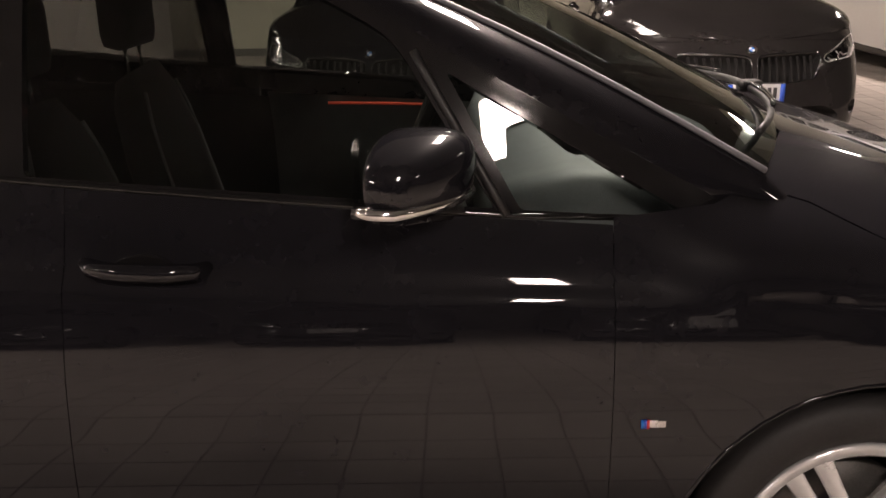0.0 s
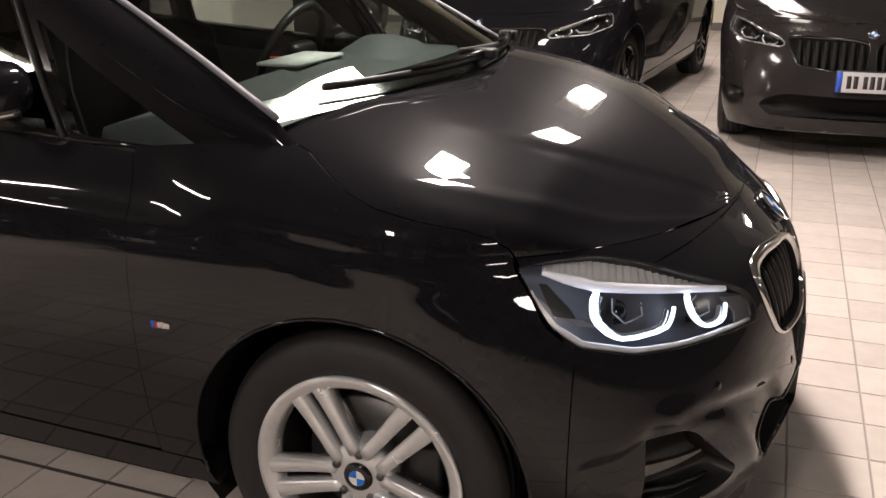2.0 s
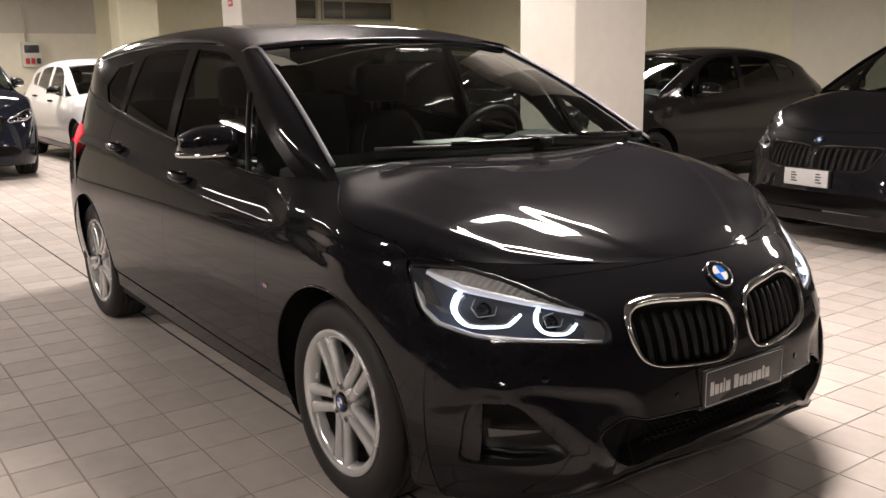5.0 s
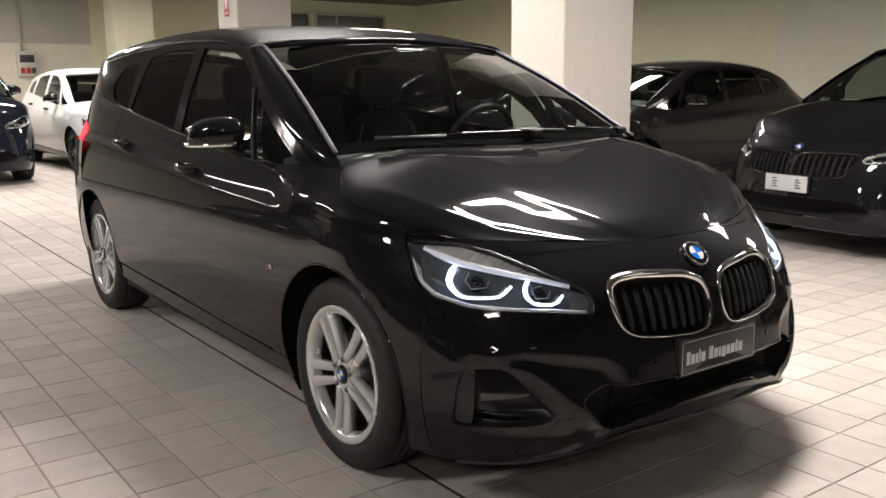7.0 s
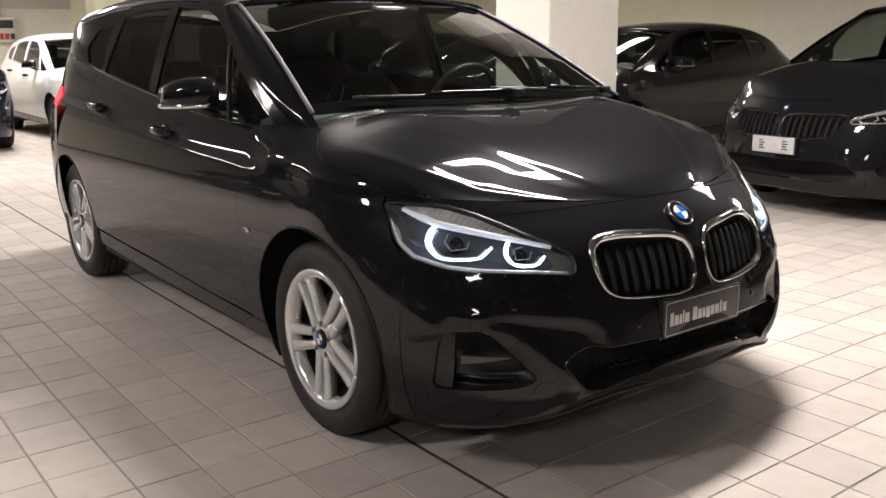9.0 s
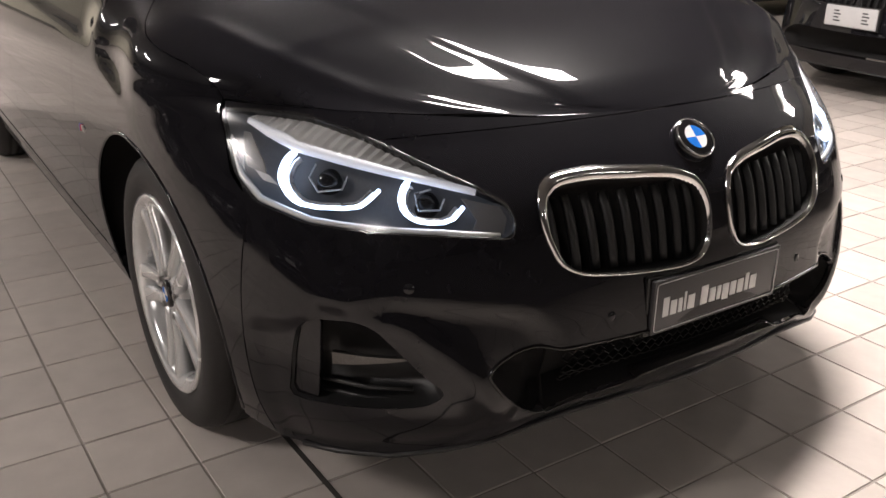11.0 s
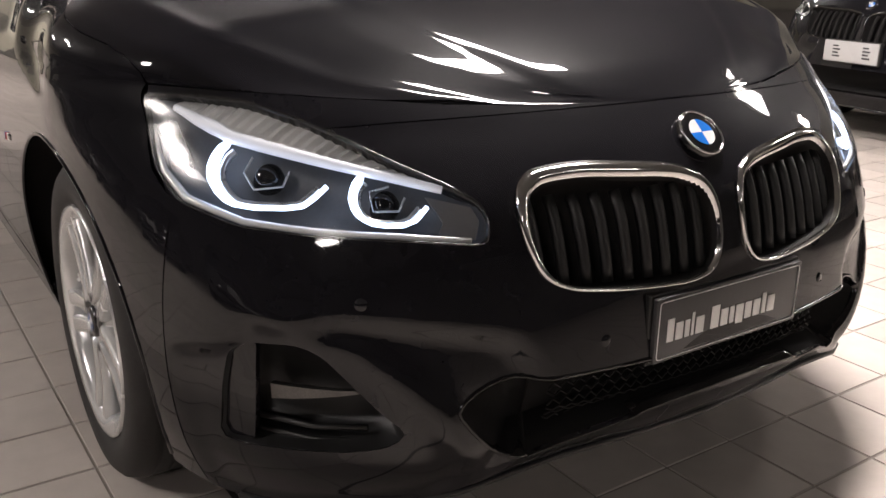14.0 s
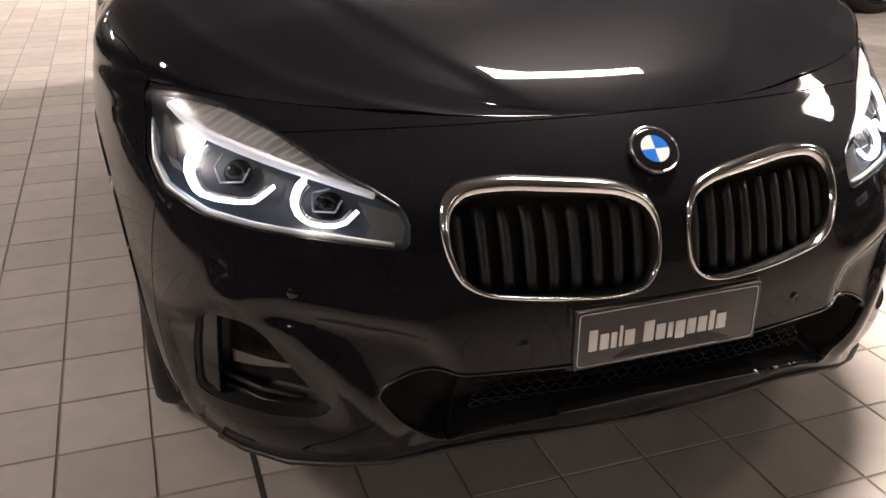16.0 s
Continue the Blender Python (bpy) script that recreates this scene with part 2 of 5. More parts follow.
def rounded(poly, r, seg=5):
    """The corners of a 2D outline rounded; r one radius or one for each corner."""
    out = []
    n = len(poly)
    for i in range(n):
        p, a, b = Vector(poly[i]), Vector(poly[i - 1]), Vector(poly[(i + 1) % n])
        rr = r[i] if isinstance(r, (list, tuple)) else r
        if rr <= 0:
            out.append(tuple(p))
            continue
        da, db = (a - p), (b - p)
        t = min(rr, 0.48 * da.length, 0.48 * db.length)
        p0, p1 = p + da.normalized() * t, p + db.normalized() * t
        for k in range(seg + 1):
            s = k / seg
            out.append(tuple(p0 * (1 - s) ** 2 + p * 2 * s * (1 - s) + p1 * s * s))
    return out


def even(poly, n):
    """n points at even steps along a closed outline."""
    pts = [Vector(p) for p in poly] + [Vector(poly[0])]
    run = [0.0]
    for p, q in zip(pts, pts[1:]):
        run.append(run[-1] + (q - p).length)
    out, i = [], 0
    for k in range(n):
        d = run[-1] * k / n
        while run[i + 1] < d:
            i += 1
        out.append(tuple(pts[i].lerp(pts[i + 1], (d - run[i]) / max(1e-9, run[i + 1] - run[i]))))
    return out


def inside(pt, poly):
    x, y = pt
    hit = False
    j = len(poly) - 1
    for i in range(len(poly)):
        (xi, yi), (xj, yj) = poly[i], poly[j]
        if (yi > y) != (yj > y) and x < (xj - xi) * (y - yi) / (yj - yi) + xi:
            hit = not hit
        j = i
    return hit


def patch(poly, f, step, holes=(), thick=0.0, offset=0.0, hollow=False):
    """A skin over the 2D outline poly, cut into a grid, with holes, laid on the surface f(a, b); rims of depth thick; hollow for outlines that bend inwards."""
    if sum(p[0] * q[1] - q[0] * p[1] for p, q in zip(poly, list(poly[1:]) + [poly[0]])) < 0:
        poly = list(reversed(poly))
    sa, sb = step if isinstance(step, tuple) else (step, step)
    bm = bmesh.new()
    bm.faces.new([bm.verts.new((a, b, 0)) for a, b in poly])
    if hollow:
        bmesh.ops.triangulate(bm, faces=bm.faces[:])
    lo = [min(p[i] for p in poly) for i in (0, 1)]
    hi = [max(p[i] for p in poly) for i in (0, 1)]
    for i, s in ((0, sa), (1, sb)):
        n = max(1, round((hi[i] - lo[i]) / s))
        no = [0, 0, 0]
        no[i] = 1
        for k in range(1, n):
            co = [0, 0, 0]
            co[i] = lo[i] + (hi[i] - lo[i]) * k / n + 1e-5
            bmesh.ops.bisect_plane(bm, geom=bm.verts[:] + bm.edges[:] + bm.faces[:], plane_co=co, plane_no=no, dist=1e-6)
    for hole in holes:
        hl = [min(p[i] for p in hole) - 0.5 * (sa, sb)[i] for i in (0, 1)]
        hh = [max(p[i] for p in hole) + 0.5 * (sa, sb)[i] for i in (0, 1)]
        for k in range(len(hole)):
            a, b = Vector((*hole[k], 0)), Vector((*hole[(k + 1) % len(hole)], 0))
            d = b - a
            if d.length < 1e-6:
                continue
            fs = [g for g in bm.faces if all(min(v.co[i] for v in g.verts) < hh[i] and max(v.co[i] for v in g.verts) > hl[i] for i in (0, 1))]
            geom = set(fs)
            for g in fs:
                geom.update(g.verts)
                geom.update(g.edges)
            bmesh.ops.bisect_plane(bm, geom=list(geom), plane_co=a, plane_no=(-d.y, d.x, 0), dist=1e-6)
        kill = [g for g in bm.faces if inside(g.calc_center_median()[:2], hole)]
        bmesh.ops.delete(bm, geom=kill, context="FACES")
    e = 1e-3
    for v in bm.verts:
        a, b = v.co.x, v.co.y
        p = Vector(f(a, b))
        if offset:
            n = (Vector(f(a + e, b)) - Vector(f(a - e, b))).cross(Vector(f(a, b + e)) - Vector(f(a, b - e)))
            p = p + n.normalized() * offset
        v.co = p
    bm.normal_update()
    if thick:
        rim = [g for g in bm.edges if len(g.link_faces) == 1]
        low, up = {}, {}
        for g in rim:
            for v in g.verts:
                if v not in low:
                    low[v] = bm.verts.new(v.co - v.normal * thick)
                    up[v] = bm.verts.new(v.co)
        for g in rim:
            a, b = g.verts
            bm.faces.new((up[a], up[b], low[b], low[a]))
    return bm


def on(f, pts, off=0.0):
    """Points of a 2D line laid on the surface f, lifted by off."""
    out = []
    e = 1e-3
    for a, b in pts:
        n = (Vector(f(a + e, b)) - Vector(f(a - e, b))).cross(Vector(f(a, b + e)) - Vector(f(a, b - e))).normalized()
        out.append(Vector(f(a, b)) + n * off)
    return out


# ---- the shape of a car: front axle at x = 0, nose towards +x, right side at y < 0 ----
def spline(xs, ys):
    """A smooth curve through a few knots."""
    n = len(xs)
    g = [(ys[min(i + 1, n - 1)] - ys[max(i - 1, 0)]) / (xs[min(i + 1, n - 1)] - xs[max(i - 1, 0)]) for i in range(n)]

    def f(x):
        if x <= xs[0]:
            return ys[0] + g[0] * (x - xs[0])
        if x >= xs[-1]:
            return ys[-1] + g[-1] * (x - xs[-1])
        i = max(k for k in range(n - 1) if xs[k] <= x)
        h = xs[i + 1] - xs[i]
        t = (x - xs[i]) / h
        return ((1 + 2 * t) * (1 - t) ** 2 * ys[i] + t * (1 - t) ** 2 * h * g[i] + t * t * (3 - 2 * t) * ys[i + 1] + t * t * (t - 1) * h * g[i + 1])
    return f


nose = spline([0.12, 0.16, 0.20, 0.24, 0.28, 0.36, 0.44, 0.52, 0.60, 0.66, 0.71, 0.765, 0.80],
              [0.705, 0.745, 0.776, 0.799, 0.813, 0.822, 0.814, 0.802, 0.784, 0.760, 0.719, 0.659, 0.616])
hood_mid = spline([-0.60, -0.30, -0.10, 0.10, 0.30, 0.45, 0.57, 0.61, 0.645], [1.075, 1.07, 1.045, 1.005, 0.947, 0.896, 0.837, 0.808, 0.777])
roof_mid = spline([-3.30, -2.90, -2.40, -1.90, -1.45, -1.15, -0.90], [1.465, 1.512, 1.537, 1.541, 1.523, 1.488, 1.437])


def draw_out(x, y):
    """How far the middle of the nose stands forward."""
    return x + 0.025 * ease((x - 0.44) / 0.26) * max(0.0, 1 - (y / 0.46) ** 2) ** 2


fold = spline([-0.10, 0.09, 0.20, 0.33, 0.415, 0.473, 0.55, 0.587, 0.66], [0.77, 0.770, 0.742, 0.690, 0.610, 0.556, 0.455, 0.39, 0.26])
dome_edge = spline([-0.20, 0.07, 0.25, 0.36, 0.50, 0.60, 0.66], [0.63, 0.57, 0.480, 0.415, 0.315, 0.225, 0.165])


def crease(x):
    return 0.80 - 0.052 * x


def belt(x):
    return 0.93 - 0.05 * x + 0.015 * x * x


def shoulder(x):
    """Height at which the side rolls over into the bonnet."""
    return 0.81 - 0.030 * ((x - 0.30) / 0.335) ** 2 if x > 0.30 else 0.81 + 0.012 * (0.30 - x)


def bend(z):
    """Exponents of the nose's plan at a height: squarer low down."""
    k = min(1.0, max(0.0, (z - 0.25) / 0.5))
    return 2.9 - 0.7 * k, 3.5 - 1.2 * k


def ease(t):
    t = min(1.0, max(0.0, t))
    return t * t * (3 - 2 * t)


# the sharp line along the doors, which dips and dies out over the front wheel
ridge_line = spline([-3.40, -2.30, -1.30, -0.85, -0.45, -0.25, -0.10, 0.05, 0.30], [1.0, 0.93, 0.868, 0.847, 0.834, 0.814, 0.778, 0.745, 0.735])


def half_width(x, z):
    """Half the car's width at x along and z up."""
    zc = crease(x)
    d = 0.22 * max(0.0, z - 0.62) ** 2
    if z > zc:
        d += 0.20 * (z - zc) + 1.3 * (z - zc) ** 2
    k = ease((0.10 - x) / 0.30)
    if k > 0:
        zr = ridge_line(x)
        u = max(0.0, z - zr)
        sharp = 0.60 * max(0.0, min(z, zr) - 0.65) ** 2 + 0.20 * u + 0.0185 * (1 - math.exp(-u / 0.021)) + 0.5 * u * u
        d += (sharp - d) * k
    w = 0.90 - d - 0.36 * max(0.0, 0.60 - z) ** 2
    if x > 0:
        p, q = bend(z)
        w *= max(0.0, 1 - (x / nose(z)) ** p) ** (1 / q)
    elif x < -2.5:
        w *= max(0.0, 1 - ((-2.5 - x) / 1.015) ** 4.6) ** (1 / 2.4)
    return w


def side(x, z):
    return (x, -half_width(x, z), z)


# whether the bumper being built is the sculpted one with deep side pockets
SHAPE = {"sculpted": True}


def front(a, z):
    """The nose: a is the sine angle across, 0 in the middle, -pi/2 on the right side."""
    s = max(-1.0, min(1.0, math.sin(a)))
    p, q = bend(z)
    x = nose(z) * max(0.0, 1 - abs(s) ** q) ** (1 / p)
    zc = crease(x)
    d = 0.36 * max(0.0, 0.60 - z) ** 2 + 0.22 * max(0.0, z - 0.62) ** 2 + (0.20 * (z - zc) + 1.3 * (z - zc) ** 2 if z > zc else 0)
    y = (0.90 - d) * s
    step = tuck = 0.0
    if SHAPE["sculpted"] and x > 0.42 and z < 0.53:
        near = ease((x - 0.42) / 0.08)
        step = near * (ease(pocket(abs(y), z) / 0.036) - 0.75 * math.exp(-(off_line(abs(y), z, BLADE) / 0.026) ** 2))
        tuck = 0.030 * ease((0.318 - z) / 0.085) * ease((0.56 - abs(y)) / 0.30)
    return (draw_out(x, y) - tuck - 0.015 * step, y * (1 - 0.008 * step), z)


# sculpted ridge round the side opening, and the blade between it and the lower intake: (side place, height)
RIDGE = [(0.86, 0.43), (0.80, 0.452), (0.777, 0.472), (0.757, 0.500), (0.70, 0.514), (0.64, 0.516), (0.55, 0.505), (0.46, 0.490), (0.415, 0.475), (0.385, 0.44), (0.372, 0.40),
         (0.376, 0.33), (0.40, 0.262), (0.46, 0.225), (0.56, 0.185), (0.72, 0.152), (0.86, 0.135)]
BLADE = [(0.71, 0.487), (0.63, 0.458), (0.57, 0.405), (0.53, 0.35), (0.475, 0.262)]


def off_line(y, z, line):
    """Distance from a line of points."""
    best = 1.0
    for (ay, az), (by, bz) in zip(line[:-1], line[1:]):
        dy, dz = by - ay, bz - az
        t = max(0.0, min(1.0, ((y - ay) * dy + (z - az) * dz) / (dy * dy + dz * dz)))
        best = min(best, math.hypot(y - ay - t * dy, z - az - t * dz))
    return best


def pocket(y, z):
    """Depth inside the ridge, 0 outside it."""
    return off_line(y, z, RIDGE) if inside((y, z), RIDGE) else 0.0


def ya(y, z):
    """The angle of front() at which the nose has the side place y."""
    w = 0.90 - 0.36 * max(0.0, 0.60 - z) ** 2 - 0.22 * max(0.0, z - 0.62) ** 2
    return math.asin(max(-1, min(1, y / w)))


def xa(x, z, right=True):
    """The angle of front() at which the nose has the length place x."""
    p, q = bend(z)
    s = max(0.0, 1 - (x / nose(z)) ** p) ** (1 / q)
    return math.asin(s) * (-1 if right else 1)


def top(x, b):
    """Bonnet and wing tops: b is the sine angle across."""
    ze, zc = shoulder(x), hood_mid(x)
    zc = max(zc, ze + 0.0005)
    s = math.sin(b)
    y = half_width(x, ze) * s
    k = ease((x - 0.31) / 0.15)
    z = ze + (zc - ze) * ((1 - k) * max(0.0, 1 - abs(s) ** 3.4) ** (1 / 2.4) + k * (1 - abs(s) ** 3.2))
    fade = ease((x + 0.25) / 0.3) * ease((0.66 - x) / 0.2)
    edge = 0.60 + 0.10 * ease((x - 0.1) / 0.5)
    dome = 0.0055 * ease((abs(y) - dome_edge(x) + 0.018) / 0.036) * (1 - abs(s) ** 6) * ease((x - 0.02) / 0.28) * ease((0.66 - x) / 0.05)
    z += 0.0050 * math.exp(-((abs(y) - fold(x)) / 0.024) ** 2) * ease((x - 0.0) / 0.25) * ease((0.635 - x) / 0.06)
    return (draw_out(x, y), y, z - dome - 0.06 * fade * max(0.0, abs(s) - edge) * (1 - abs(s)) / (1 - edge))


def cabin(x, z):
    """Side of the cabin above the belt line, right side."""
    h = z - belt(x)
    y = half_width(x, belt(x)) if x < -0.3 else half_width(-0.3, belt(-0.3))
    y -= 0.28 * h + 0.24 * h * h
    if x > -0.70:
        y -= 0.33 * (x + 0.70) ** 2
    return (x, -y, z)


def rail(x):
    """Upper edge of the cabin's side."""
    return 1.442 - (0.048 if x < -1.75 else 0.055) * (x + 1.75) ** 2 - 0.018 * ease((x + 1.35) / 0.35)


def screen(s, t):
    """Windscreen: s across from -1 to 1, t up from 0 to 1."""
    x0, x1 = 0.0 - 0.20 * s * s, -0.90 - 0.08 * s * s
    z0, z1 = 1.045 - 0.025 * s * s, 1.437 - 0.036 * s * s
    return (x0 + (x1 - x0) * t, s * (0.735 - 0.125 * t), z0 + (z1 - z0) * t + 0.030 * math.sin(math.pi * t) * (1 - 0.3 * s * s))


def roof(x, b):
    s = math.sin(b)
    cx = -cabin(x, rail(x))[1]
    return (x, cx * s, rail(x) + max(0.01, roof_mid(x) - rail(x)) * max(0.0, 1 - abs(s) ** 2.6) ** (1 / 2.0))


def hatch(s, t):
    """Rear screen and tailgate: s from left (-1) to right (1)."""
    x = -3.50 + 0.13 * s * s + (0.17 - 0.02 * s * s) * max(0.0, t) ** 1.5
    return (x, -s * (0.66 - 0.11 * t), 0.95 + (0.49 - 0.10 * s * s) * t)


def mirrored(bm):
    for v in bm.verts:
        v.co.y = -v.co.y
    bmesh.ops.reverse_faces(bm, faces=bm.faces)
    return bm


def both(name, make, material, parent, label=""):
    """The same part on the right and on the left side."""
    return [part(name, bm, material, parent, label) for bm in (make(), mirrored(make()))]


ARCH = 0.368
REAR_AXLE = -2.67


def arc(cx, r, a0, a1, n, cz=0.32):
    return [(cx + r * math.cos(radians(a0 + (a1 - a0) * k / n)), cz + r * math.sin(radians(a0 + (a1 - a0) * k / n))) for k in range(n + 1)]


def make_wheel(name, parent, x, y, style, right):
    """Alloy wheel with tyre, five double spokes, hub cap, bolts and brake disc; its face looks along -y."""
    w = new(name)
    w.parent = parent
    w.matrix_basis = pose(x, y, 0.315, 0, 0, 0 if right else 180)
    if style in WHEELS:
        for src in WHEELS[style]:
            kid = same(src.name.split(".")[0], src, w, src.matrix_basis.copy())
            if "label" in src:
                kid["label"] = src["label"]
        return w
    made = []
    tread = [(0.228, 0.085), (0.236, 0.097), (0.268, 0.104), (0.295, 0.100), (0.310, 0.088), (0.317, 0.070)]
    for g in (0.050, 0.018, -0.018, -0.050):
        tread += [(0.320, g + 0.006), (0.3135, g + 0.004), (0.3135, g - 0.004), (0.320, g - 0.006)]
    tread += [(0.317, -0.070), (0.310, -0.088), (0.295, -0.100), (0.268, -0.104), (0.236, -0.097), (0.228, -0.085)]
    tyre = part("tyre", lathe([(r, -h) for r, h in tread], 72), "rubber", w, "black rubber tyre with grooved tread")
    made.append(tyre)
    finish = "alloy" if style != "dark" else "gloss"
    rim = part("rim", lathe([(0.194, -0.058), (0.198, -0.084), (0.207, -0.094), (0.220, -0.099), (0.229, -0.100), (0.2315, -0.093), (0.228, -0.084)], 72), finish, w, "polished alloy rim ring")
    made.append(rim)
    made.append(part("rim_barrel", lathe([(0.205, -0.062), (0.200, 0.06), (0.215, 0.09), (0.228, 0.095)], 72), "steel", w))
    for k in range(5):
        for side_of in (-1, 1):
            a = 2 * math.pi * k / 5 + math.pi + radians(13)
            rings = []
            for i in range(9):
                t = i / 8
                r = 0.050 + 0.173 * t
                swing = side_of * math.asin(min(0.9, (0.0212 + 0.0095 * t) / r))
                depth = -0.088 - 0.003 * t + 0.004 * math.sin(math.pi * t)
                hw = 0.0160 + 0.0062 * t * t
                ca, sa = math.cos(a + swing), math.sin(a + swing)
                c = Vector((r * ca, depth, r * sa))
                u = Vector((-sa, 0, ca))
                rings.append([c + u * (-hw) + Vector((0, 0.010, 0)), c + u * (-hw * 0.90) + Vector((0, 0.001, 0)), c + u * (-hw * 0.70) + Vector((0, -0.0035, 0)),
                              c + u * (hw * 0.70) + Vector((0, -0.0035, 0)), c + u * (hw * 0.90) + Vector((0, 0.001, 0)), c + u * hw + Vector((0, 0.010, 0)),
                              c + u * (hw * 0.8) + Vector((0, 0.034, 0)), c + u * (-hw * 0.8) + Vector((0, 0.034, 0))])
            made.append(part("spoke", loft(rings), finish, w))
    made.append(part("hub", lathe([(0.0, -0.086), (0.040, -0.086), (0.060, -0.085), (0.070, -0.079), (0.074, -0.055), (0.070, 0.02), (0.0, 0.02)], 40), finish, w))
    cap = part("hub_cap", lathe([(0.0, -0.0945), (0.026, -0.0940), (0.031, -0.0915), (0.033, -0.084)], 32), "gloss", w, "round blue and white hub cap")
    made.append(cap)
    for q in range(4):
        bm = bmesh.new()
        c = bm.verts.new((0, -0.0952, 0))
        rim_v = [bm.verts.new((0.018 * math.cos(radians(90 * q + 15 * j)), -0.0952, 0.018 * math.sin(radians(90 * q + 15 * j)))) for j in range(7)]
        for j in range(6):
            bm.faces.new((c, rim_v[j], rim_v[j + 1]))
        made.append(part("emblem_quarter", bm, "logo_blue" if q % 2 else "logo_white", w))
    for k in range(5):
        a = 2 * math.pi * (k + 0.5) / 5 + math.pi + radians(13)
        bm = lathe([(0.0, -0.012), (0.009, -0.012), (0.011, 0.012)], 8)
        bmesh.ops.translate(bm, vec=(0.052 * math.cos(a), -0.080, 0.052 * math.sin(a)), verts=bm.verts)
        made.append(part("wheel_bolt", bm, "steel", w))
    made.append(part("brake_disc", lathe([(0.06, -0.018), (0.145, -0.018), (0.148, -0.012), (0.148, 0.006), (0.06, 0.006)], 48), "steel", w, "grey steel brake disc"))
    cal = bmesh.new()
    add_box(cal, 0.085, 0.165, -0.042, 0.03, -0.075, 0.075, 0.014)
    made.append(part("brake_caliper", cal, "plastic", w))
    val = tube([(0.150, -0.070, -0.150), (0.143, -0.086, -0.143)], 0.004, 6)
    made.append(part("tyre_valve", val, "rubber", w))
    WHEELS[style] = made
    return w


WHEELS = {}


def frame_ring(outline, f, width, lift, depth):
    """A band round an outline on the surface f: outer edge on the outline, inner edge set in by width."""
    n = len(outline)
    cx, cy = sum(p[0] for p in outline) / n, sum(p[1] for p in outline) / n
    outer, inner = [], []
    for i in range(n):
        a, b = Vector(outline[i - 1]), Vector(outline[(i + 1) % n])
        d = (b - a).normalized()
        nn = Vector((-d.y, d.x))
        p = Vector(outline[i])
        if nn.dot(Vector((cx, cy)) - p) < 0:
            nn = -nn
        w = width(p) if callable(width) else width
        inner.append(tuple(p + nn * w))
        outer.append(tuple(p))
    mid = [tuple((Vector(o) + Vector(i)) / 2) for o, i in zip(outer, inner)]
    rings = [on(f, outer, -0.004), on(f, outer, lift * 0.7), on(f, mid, lift), on(f, inner, lift * 0.6), on(f, inner, -depth)]
    bm = bmesh.new()
    vs = [[bm.verts.new(p) for p in r] for r in rings]
    for i in range(len(vs) - 1):
        for k in range(n):
            bm.faces.new((vs[i][k], vs[i][(k + 1) % n], vs[i + 1][(k + 1) % n], vs[i + 1][k]))
    bmesh.ops.recalc_face_normals(bm, faces=bm.faces)
    return bm, inner


def recess(outline, f, depth, shrink=0.85):
    """A bowl behind an opening: walls and a floor set back by depth."""
    n = len(outline)
    cx, cy = sum(p[0] for p in outline) / n, sum(p[1] for p in outline) / n
    inner = [(cx + (p[0] - cx) * shrink, cy + (p[1] - cy) * shrink) for p in outline]
    a, b = on(f, outline, -0.002), on(f, inner, -depth)
    bm = bmesh.new()
    va, vb = [bm.verts.new(p) for p in a], [bm.verts.new(p) for p in b]
    for k in range(n):
        bm.faces.new((va[k], va[(k + 1) % n], vb[(k + 1) % n], vb[k]))
    bm.faces.new(vb)
    bmesh.ops.triangulate(bm, faces=[g for g in bm.faces if len(g.verts) > 4])
    return bm


def angles(pts):
    """Outline points (y, z) of the nose as (angle, z)."""
    return [(ya(y, z), z) for y, z in pts]


def seat(parent):
    bm = bmesh.new()
    add_box(bm, -0.26, 0.26, -0.25, 0.25, 0.0, 0.16, 0.05)
    part("seat_cushion", bm, "fabric", parent)
    rings = []
    for t, w, d in ((0, 0.25, 0.07), (0.15, 0.26, 0.08), (0.4, 0.25, 0.075), (0.55, 0.21, 0.06), (0.62, 0.14, 0.045)):
        x, z = -0.22 - 0.26 * t, 0.10 + t
        rings.append([(x + d * math.cos(a), w * (1 if abs(math.sin(a)) > 0.95 else 1.05) * math.sin(a), z + 0.03 * math.cos(a)) for a in [2 * math.pi * k / 16 for k in range(16)]])
    part("seat_back", loft(rings), "fabric", parent)
    for s in (-1, 1):
        seam = [(-0.22 - 0.26 * t + 0.055, s * w * 0.80, 0.10 + t) for t, w in ((0.02, 0.25), (0.15, 0.26), (0.3, 0.255), (0.4, 0.25), (0.5, 0.225), (0.58, 0.18))]
        part("seat_piping", tube(seam, 0.005, 6), "trim", parent, "grey piping on the seat back")
    hr = bmesh.new()
    add_box(hr, -0.44, -0.345, -0.135, 0.135, 0.79, 0.98, 0.045)
    part("headrest", hr, "fabric", parent)
    for s in (-0.06, 0.06):
        part("headrest_post", tube([(-0.385, s, 0.70), (-0.39, s, 0.82)], 0.006, 8), "chrome", parent)


def rear_bench(parent):
    part("bench_cushion", box(-2.35, -1.85, -0.62, 0.62, 0.42, 0.62, 0.05), "fabric", parent)
    bm = loft([[(x + dx, y, z + dz) for dx, dz in ((0, 0), (0.10, 0.03), (-0.10, 0.62), (-0.22, 0.60))] for y in (-0.62, -0.2, 0.2, 0.62) for x, z in ((-2.42, 0.55),)])
    part("bench_back", bm, "fabric", parent)
    for y in (-0.38, 0.38):
        part("headrest", box(-2.70, -2.60, y - 0.12, y + 0.12, 1.17, 1.32, 0.04), "fabric", parent)


